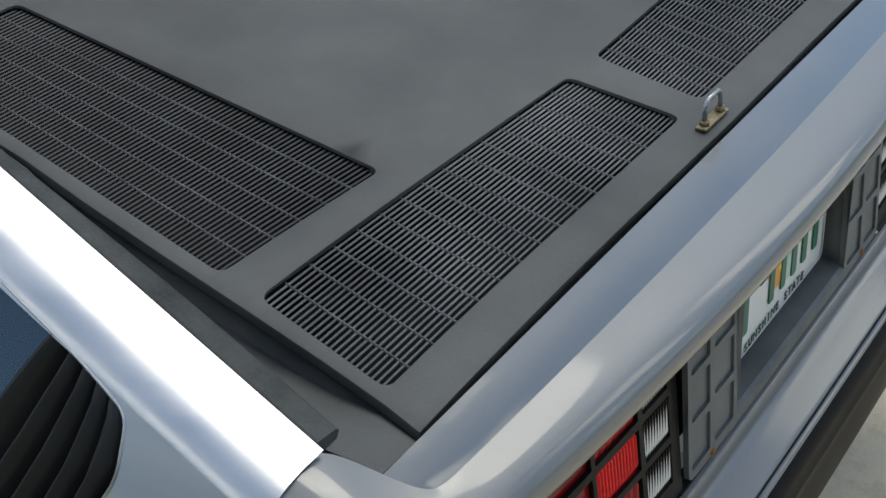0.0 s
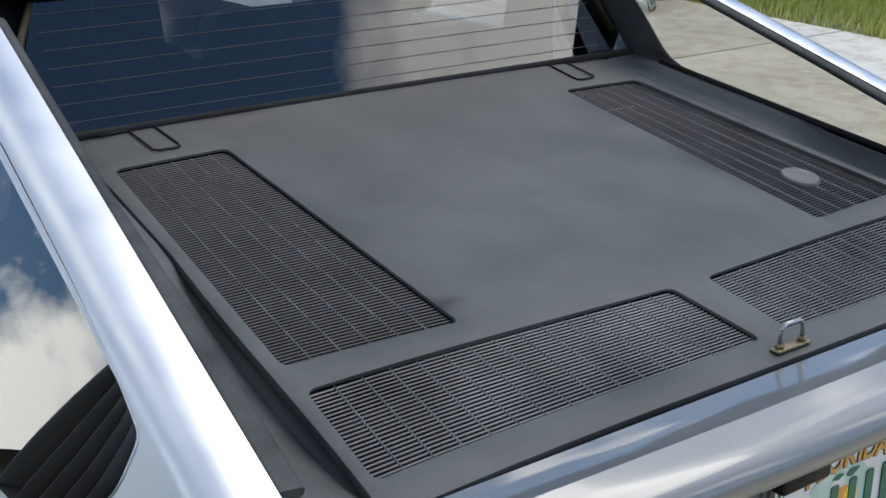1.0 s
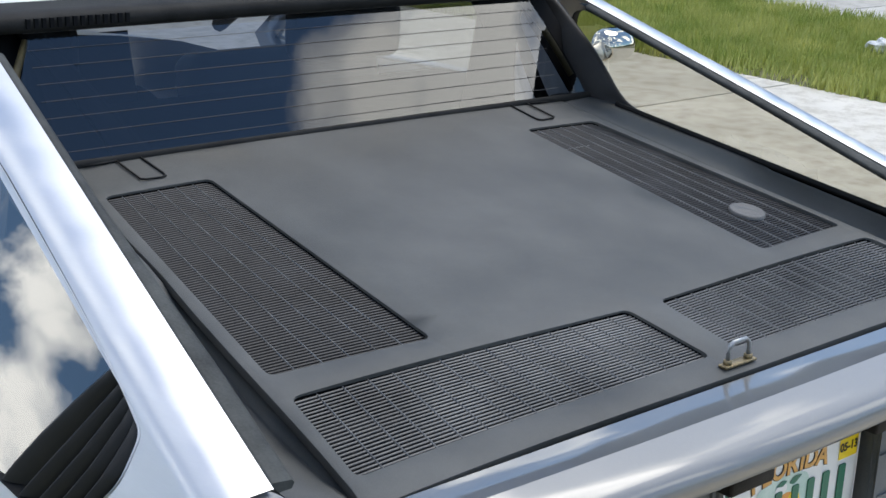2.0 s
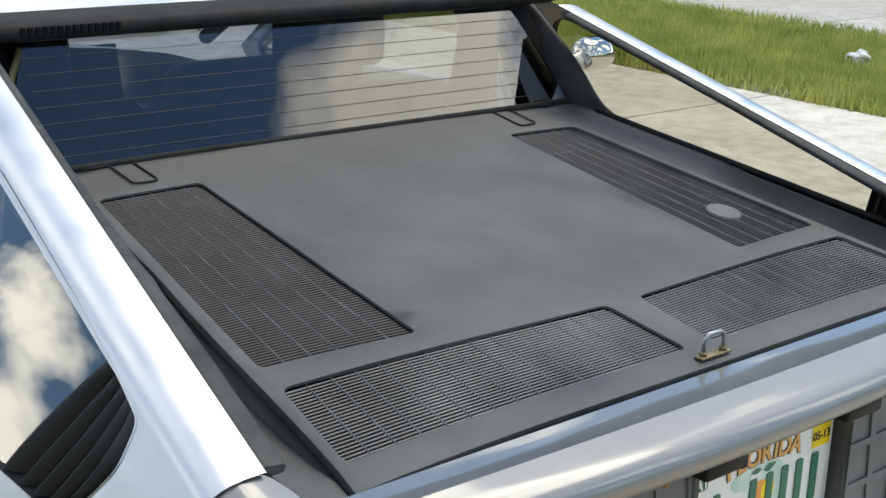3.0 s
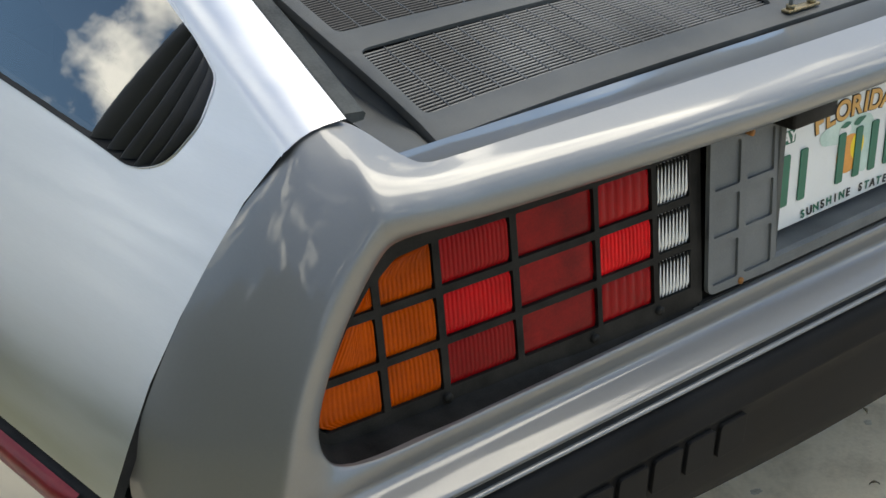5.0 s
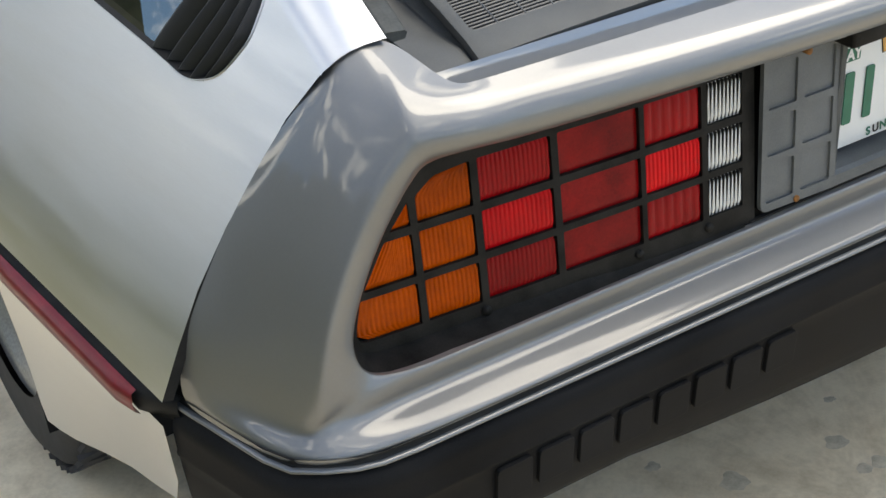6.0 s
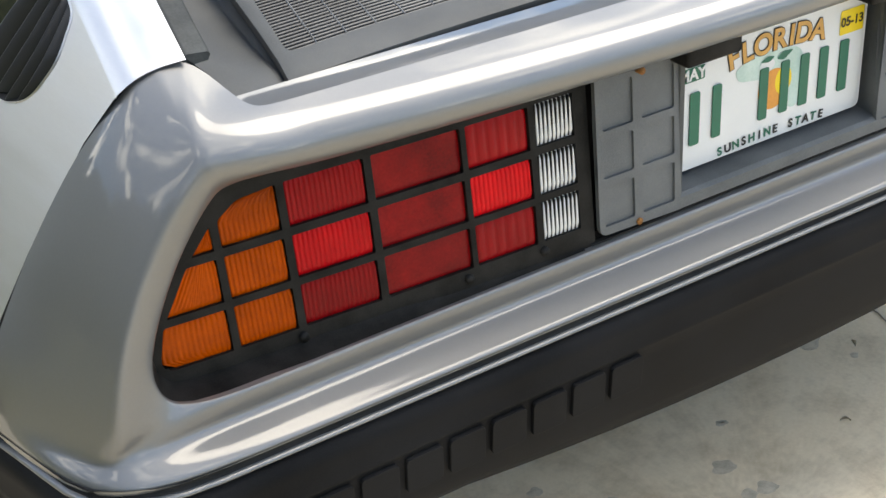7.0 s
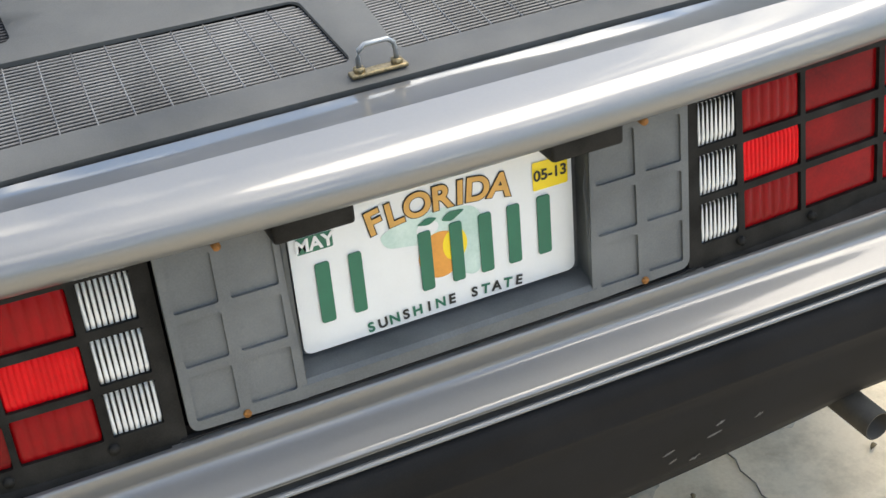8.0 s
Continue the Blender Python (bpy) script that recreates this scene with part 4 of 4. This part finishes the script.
# ---- lower flank, marker lamp and wheels ----
for s in (-1, 1):
    strip = []
    for y in np.linspace(0.172, 1.05, 18):
        x = side_x(max(y, .19), .53) + .002 - .03 * max(0, .19 - y) / .02
        strip.append([(s * (x - .02), y, .518), (s * (x + .004), y, .514), (s * (x + .006), y, .500), (s * (x + .002), y, .484), (s * (x - .02), y, .480)])
    part("rub_strip", loft(strip), RUBBER, CAR, "black rubber rub strip")
    mk = []
    for y in np.linspace(0.215, 0.60, 12):
        x = side_x(y, .53) + .006
        f = min(1, (y - .205) / .02, (.61 - y) / .02)
        mk.append([(s * x, y, .5165), (s * (x + .012 * f), y, .513), (s * (x + .014 * f), y, .500), (s * (x + .012 * f), y, .489), (s * x, y, .484)])
    part("side_marker", loft(mk), MARKER, CAR, "long red side marker lens")
    arch = [(1.0 + .395 * math.cos(a), .28 + .395 * math.sin(a) * .98) for a in np.linspace(math.pi * 1.06, -.06 * math.pi, 25)]
    outer = [(0.180, .484), (0.186, .40), (0.215, .352), (.28, .328), (.42, .290), (.50, .266), (.60, .238)] + [a for a in arch if a[1] > .245] + [(1.42, .22), (1.42, .484)]

    def flank_x(y, z):
        f = min(1, max(0, (y - .3) / .25))
        f = f * f * (3 - 2 * f)
        return side_x(y, .53) - .002 - .22 * max(0.0, .484 - z) ** 1.4 * (1 - .7 * f) + .006 * f * min(1, max(0, .484 - z) / .05)

    part("lower_flank", sheet(outer, [], lambda y, z: (s * flank_x(y, z), y, z), .05), STEEL, CAR, "stainless lower flank round the wheel arch")
    lip = [[(s * flank_x(y, z), y, z), (s * (side_x(y, .53) - .045), y, z)] for y, z in arch]
    part("arch_lip", loft(lip), CABIN, CAR)
    wheel = new("wheel")
    wheel.parent = CAR
    cx, cy, cz, R, W = .865, .93, GZ + .325, .325, .22
    rows = []
    for k in range(48):
        a = 2 * math.pi * k / 48
        prof = [(-W / 2, .20), (-W / 2, .29), (-W / 2 + .015, .315), (-W / 2 + .03, R), (W / 2 - .03, R), (W / 2 - .015, .315), (W / 2, .29), (W / 2, .20)]
        rows.append([(s * (cx + o), cy + r * math.cos(a), cz + r * math.sin(a)) for o, r in prof])
    part("tyre", loft(rows + [rows[0]]), TYRE, wheel, "black tyre")
    bm = bmesh.new()
    for k in range(60):
        a = 2 * math.pi * k / 60
        for o in (-.075, -.025, .025, .075):
            m = Matrix.Translation((s * (cx + o), cy, cz)) @ Matrix.Rotation(a, 4, 'X') @ Matrix.Rotation(.4 if k % 2 else -.4, 4, 'Z')
            box(bm, (-.021, -.012, R - .004), (.021, .012, R + .005), m)
    part("tread", bm, TYRE, wheel, smooth=False)["kind"] = "stuff"
    rows = [[(s * (cx + o), cy + r * math.cos(a), cz + r * math.sin(a)) for o, r in ((W / 2 - .01, .205), (W / 2 - .02, .18), (W / 2 - .05, .16), (W / 2 - .04, .05), (W / 2 - .02, .001))] for a in (2 * math.pi * k / 32 for k in range(33))]
    part("rim", loft(rows), WIRE, wheel)
    well = loft([[(s * .62, y, z) for y, z in ((.58, .15), (.60, .68), (1.43, .70), (1.45, .15))], [(s * .93, y, z) for y, z in ((.58, .15), (.60, .50), (1.43, .50), (1.45, .15))]])
    part("wheel_well", well, CABIN, CAR, smooth=False)

# ---- rear window, roof and cabin ----
RW = [(-.565, .0), (-.548, .07), (-.518, .14), (-.480, .225), (.480, .225), (.518, .14), (.548, .07), (.565, .0)]


def window_at(x, h):
    """A point of the rear window: across, and up along the slope."""
    return (x, .956 + .48 * h - .003 * (x / .56) ** 2, .972 + .86 * h)


rw = pane("rear_window", CAR, rounded(RW, .012, 4), window_at, "tinted rear window with heater lines")
for k in range(8):
    h = .020 + k * .026
    rows = [[tuple(Vector(window_at(x, h + d)) + Vector((0, -.0012, .0007))) for d in (-.0004, .0004)] for x in np.linspace(-.50, .50, 24)]
    part("heater_line", loft(rows), HEATER, rw)
rows = [[tuple(Vector(window_at(x, h)) + Vector((0, -o, o * .5))) for h, o in ((-.008, -.004), (-.003, .001), (.003, .0015), (.006, .0))] for x in np.linspace(-.575, .575, 24)]
part("window_base_seal", loft(rows), RUBBER, CAR, "black rubber window seal")
rows = [[tuple(Vector(window_at(x, .208)) + Vector((0, a, b))) for a, b in ((-.004, -.004), (-.022, .004), (-.020, .020), (.02, .026), (.08, .028))] for x in np.linspace(-.60, .60, 20)]
part("roof_rear_trim", loft(rows), RUBBER, CAR, "black slotted trim along the roof edge")
for k in range(14):
    bm = bmesh.new()
    c = Vector(window_at(-.50 + k * .012, .208)) + Vector((0, -.0215, .012))
    box(bm, c - Vector((.003, .003, .007)), c + Vector((.003, .003, .007)))
    part("trim_slot", bm, CABIN, CAR, smooth=False)
roof = []
for y in np.linspace(1.115, 1.95, 10):
    z = 1.172 + .02 * math.sin((y - 1.1) * 2.2)
    roof.append([(x, y, z - .03 * (abs(x) / .6) ** 3) for x in np.linspace(-.60, .60, 13)])
solid(part("roof", loft(roof), STEEL, CAR, "brushed stainless roof panel"), .03)
for s in (-1, 1):
    outer = [(1.18, .53), (2.45, .50), (2.45, .86), (1.95, 1.14), (1.18, 1.145)]
    win = rounded([(1.32, .90), (2.35, .86), (1.92, 1.08), (1.32, 1.10)], .03, 4)
    xf = lambda y, z: .70 + .46 * (1.13 - z) - .02 * abs(y - 1.7)
    solid(part("door_skin", sheet(outer, [win], lambda y, z: (s * xf(y, z), y, z), .08), STEEL, CAR, "stainless door with side window"), .02, -1 if s < 0 else 1)
    pane("door_window", CAR, win, lambda y, z: (s * (xf(y, z) - .01), y, z), "side window glass")
    fender = [[(s * (.985 - .02 * k), y, z) for y, z in ((1.18, .53 - .16 * k), (2.45, .50 - .14 * k), (3.2, .56 - .18 * k), (4.0, .52 - .12 * k))] for k in range(3)]
    part("lower_door_skin", loft(fender), STEEL, CAR)
    up = [[(s * .93, 2.45, .52), (s * .92, 3.2, .57), (s * .86, 4.05, .52)], [(s * .86, 2.45, .86), (s * .80, 3.2, .80), (s * .70, 4.08, .68)], [(0, 2.52, .90), (0, 3.2, .84), (0, 4.16, .70)]]
    subdivided(part("front_body", loft(up), STEEL, CAR))
    nose = [[(s * .86, 4.05, .52), (s * .70, 4.08, .68), (0, 4.16, .70)], [(s * .88, 4.06, .25), (s * .70, 4.12, .25), (0, 4.18, .25)]]
    part("nose", loft(nose), BUMPER, CAR)
    wheel_f = new("wheel")
    wheel_f.parent = CAR
    rows = []
    for k in range(32):
        a = 2 * math.pi * k / 32
        rows.append([(s * (.82 + o), 3.23 + r * math.cos(a), GZ + .30 + r * math.sin(a)) for o, r in ((-.09, .02), (-.09, .27), (-.06, .30), (.06, .30), (.09, .27), (.08, .18), (.05, .02))])
    part("tyre", loft(rows + [rows[0]]), TYRE, wheel_f)
    ap = tube([(s * .62, 1.93, 1.15), (s * .72, 2.3, 1.0), (s * .80, 2.62, .86)], .022, 8)
    part("windscreen_pillar", ap, RUBBER, CAR)
    # door mirror
    mir = new("door_mirror")
    mir.parent = CAR
    mir["label"] = "small bright door mirror"
    rows = []
    for k in range(13):
        t = k / 12
        r = .040 * (1 - abs(2 * t - 1) ** 3.2) ** .5 + .0005
        rows.append([(s * (1.000 + mix(-.062, .062, t)), 1.300 - r * 1.15 * math.cos(a) * (1.0 if math.cos(a) > 0 else .35), .981 + r * math.sin(a)) for a in (2 * math.pi * i / 20 for i in range(20))])
    part("mirror_shell", loft(rows, close=True), CHROME, mir)
    part("mirror_stalk", tube([(s * .86, 1.33, .93), (s * .96, 1.30, .955)], .014, 8), RUBBER, mir)
wsn = [(-.60, 0), (-.78, .73), (.78, .73), (.60, 0)]
pane("windscreen", CAR, wsn, lambda x, h: (x, 1.95 + .93 * h, 1.165 - .40 * h), "front windscreen")
part("cabin_floor", loft([[(x, y, z) for x in (-.58, 0, .58)] for y, z in ((1.0, .92), (1.13, .60), (1.2, .30), (2.6, .28), (2.75, .84))]), CABIN, CAR)
part("underbody", loft([[(x, y, .24) for x in (-.60, .60)] for y in (.22, 1.2, 4.0)]), CABIN, CAR)
for s in (-1, 1):
    bm = bmesh.new()
    box(bm, (s * .36 - .24, 1.50, .45), (s * .36 + .24, 1.62, 1.00), Matrix.Translation((0, 1.5, .45)) @ Matrix.Rotation(-.22, 4, 'X') @ Matrix.Translation((0, -1.5, -.45)))
    bevelled(part("seat_back", bm, SEAT, CAR, "grey leather seat back"), .04, 4)
    bm = bmesh.new()
    box(bm, (s * .36 - .13, 1.40, .98), (s * .36 + .13, 1.48, 1.10))
    bevelled(part("headrest", bm, SEAT, CAR, "grey leather headrest"), .03, 4)
def behind(x, h, deep):
    """A point behind the rear window's plane."""
    p = Vector(window_at(x, h))
    return (p.x, p.y + .86 * deep, p.z - .48 * deep)


for s in (-1, 1):
    rows = [[(s * q[0], q[1], q[2]) for q in (behind(a, h, .070), behind(mix(a, b, .5), h, .030), behind(b, h, .022))]
            for h, a, b in ((.0, .300, .398), (.06, .340, .420), (.11, .372, .443), (.15, .396, .466), (.185, .416, .488), (.235, .440, .510))]
    solid(part("pillar_band", loft(rows), CABIN, CAR, "black pillar lining behind the glass"), .006)
    rows = [[(s * q[0], q[1], q[2]) for q in (behind(mix(a, b, f), h, .026 + .020 * math.sin(math.pi * f)) for f in (0, .2, .4, .6, .8, 1))]
            for h, a, b in ((-.004, .398, .556), (.03, .409, .544), (.07, .424, .531), (.11, .443, .518), (.15, .465, .504), (.176, .481, .496), (.186, .488, .492))]
    subdivided(part("corner_lining", loft(rows), PALE_TRIM if s > 0 else CABIN, CAR, "pale grey shiny corner lining" if s > 0 else "dark corner lining"), 1)
    part("weatherstrip", tube([(s * q[0], q[1], q[2]) for q in (behind(.492, .196, .014), behind(.518, .150, .014), behind(.540, .095, .014), behind(.556, .045, .014))], .006, 8), STRAW, CAR, "dull straw-coloured weatherstrip")
    rows = [[(s * q[0], q[1], q[2]) for q in (behind(a, h, .055), behind(b, h, .030))] for h, a, b in ((-.01, .44, .60), (.06, .43, .60), (.12, .42, .59), (.18, .41, .57), (.235, .40, .55))]
    solid(part("corner_backing", loft(rows), CABIN, CAR), .004)
part("parcel_shelf", loft([[(x, y, z) for x in (-.60, .60)] for y, z in ((.99, .955), (1.42, .945), (1.45, .60))]), CABIN, CAR)

# ---- added unseen far tree line: closes the horizon, taller sides darken reflections ----
rows = []
for k in range(181):
    a = 2 * math.pi * k / 180
    h = 3.5 + 11.0 * max(0, math.cos(a - 1.15)) ** 1.5 + 21.0 * max(0, math.cos(a - 3.35)) ** 3 + 2.0 * noise.noise((math.cos(a) * 3, math.sin(a) * 3, 1)) + 3.2 * noise.noise((math.cos(a) * 17, math.sin(a) * 17, 5))
    rows.append([((42 + 3 * noise.noise((k * .7, j * .9, 9))) * math.cos(a), (42 + 3 * noise.noise((k * .7, j * .9, 4))) * math.sin(a), GZ - .2 + h * j / 6) for j in range(7)])
bm = loft(rows)
tagged(part("reflection_backdrop", bm, FOLIAGE), "unseen far dark green tree line, added to darken low reflections", "tree line", kind="structure")

# ---- paving, lawn and litter ----
rng = random.Random(5)
gap = .010


def slab(x0, y0, x1, y1, parent, mat, top=GZ):
    bm = bmesh.new()
    box(bm, (x0 + gap / 2, y0 + gap / 2, top - .10), (x1 - gap / 2, y1 - gap / 2, top))
    bmesh.ops.bevel(bm, geom=[e for e in bm.edges if all(v.co.z > top - .01 for v in e.verts)], offset=.006, segments=2, affect='EDGES')
    return part("slab", bm, mat, parent, smooth=False)


for x0, x1 in ((-2.1, 1.35), (1.35, LAWN_X0)):
    for y0, y1 in ((-11, -6.0), (-6.0, -.92), (-.92, 4.15), (4.15, 9.2), (9.2, 14.3), (14.3, 20)):
        slab(x0, y0, x1, y1, driveway, TAN_CONCRETE if x0 < 0 else CONCRETE)
joints = bmesh.new()
box(joints, (-2.1, -11, GZ - .055), (LAWN_X0, 20, GZ - .012))
tagged(part("joint_fill", joints, STAIN, driveway, smooth=False))
walkway = tagged(new("walkway"), "pale concrete walkway beyond the grass strip", "walkway", kind="structure")
for y0 in np.arange(-11, 30, 1.55):
    slab(LAWN_X1, float(y0), LAWN_X1 + 3.2, float(y0) + 1.55, walkway, WALKWAY)
bm = bmesh.new()
n = 70
vs = [[bm.verts.new((mix(LAWN_X0, LAWN_X1, i / 14), mix(-11, 30, j / n), GZ - .012 + .02 * noise.noise((i * .5, j * .5, 0)))) for i in range(15)] for j in range(n + 1)]
for j in range(n):
    for i in range(14):
        bm.faces.new((vs[j][i], vs[j][i + 1], vs[j + 1][i + 1], vs[j + 1][i]))
lawn = tagged(part("lawn_soil", bm, SOIL), "soil of the grass strip", "soil", kind="structure")
verts, faces = [], []
for k in range(60000):
    x, y = rng.uniform(LAWN_X0 - .03, LAWN_X1), rng.uniform(1.2, 9.0)
    if noise.noise((x * 1.3, y * 1.3, 3)) < -.32 and rng.random() < .7:
        continue
    h, a, w = rng.uniform(.045, .125), rng.uniform(0, 6.28), rng.uniform(.005, .011)
    lean = rng.uniform(.01, .05)
    ca, sa = math.cos(a), math.sin(a)
    i = len(verts)
    verts += [(x - ca * w, y - sa * w, GZ - .012), (x + ca * w, y + sa * w, GZ - .012), (x - sa * lean * .5, y + ca * lean * .5, GZ + h * .65), (x - sa * lean, y + ca * lean, GZ + h)]
    faces += [(i, i + 1, i + 2), (i + 1, i + 3, i + 2)]
me = bpy.data.meshes.new("grass")
me.from_pydata(verts, [], faces)
me.materials.append(GRASS)
tagged(new("grass", me), "short uneven green grass with dry patches", "grass", kind="stuff")
bm = bmesh.new()
bmesh.ops.create_icosphere(bm, subdivisions=3, radius=.07)
for v in bm.verts:
    v.co += v.co.normalized() * .045 * noise.noise(v.co * 22)
    v.co.z *= .75
lit = tagged(part("paper_litter", bm, PAPER, smooth=False), "crumpled white paper lying on the grass", "litter")
lit.matrix_world = pose(7.08, 4.42, GZ + .085, 0, 0, 30)


def blot(name, x, y, r, mat, seed, squash=1.0):
    """A thin irregular mark on the driveway."""
    bm = bmesh.new()
    pts = []
    for k in range(22):
        a = 2 * math.pi * k / 22
        q = r * (1 + .45 * noise.noise((math.cos(a) * 1.6 + seed, math.sin(a) * 1.6, seed)))
        pts.append((x + q * math.cos(a), y + squash * q * math.sin(a)))
    top = [bm.verts.new((*p, GZ + .0006)) for p in pts]
    low = [bm.verts.new((x + (p[0] - x) * 1.2, y + (p[1] - y) * 1.2, GZ + .0001)) for p in pts]
    bm.faces.new(top)
    for k in range(22):
        bm.faces.new((top[k - 1], top[k], low[k], low[k - 1]))
    return part(name, bm, mat, driveway)


for x, y, r in ((.135, .240, .007), (.066, .158, .016), (.087, .084, .014), (.055, .087, .011), (-.122, .181, .020), (.682, .346, .016), (.407, .318, .020), (.142, .239, .006), (-.20, .28, .010), (.44, .245, .007), (.02, .02, .009)):
    blot("oil_mark", x, y, r, MARK, x * 9 + y * 5, .8)
crack = [(.548, .17), (.556, .20), (.552, .225), (.560, .25), (.557, .285), (.566, .31), (.562, .345), (.572, .39)]
rows = []
for i, (x, y) in enumerate(crack):
    w = .0012 + .0008 * noise.noise((x * 90, y * 90, 1))
    rows.append([(x - w, y, GZ + .001), (x, y, GZ + .0028), (x + w, y, GZ + .001)])
part("crack_line", loft(rows), STAIN, driveway)
for x, y, a in ((.456, .260, 60), (.396, .067, 80), (.751, .224, 20), (.30, .12, 140)):
    bm = loft([[(t * .016, w * .004 * math.sin(math.pi * t), .003 + .005 * math.sin(math.pi * t) + .001 * w) for w in (-1, 0, 1)] for t in (0, .25, .5, .75, 1)])
    leaf = tagged(solid(part("dry_leaf", bm, TWIG), .0012), "small curled dry leaf lying on the concrete", "leaf", "leaves on the driveway")
    leaf.matrix_world = pose(x, y, GZ + .0012, 0, 0, a)
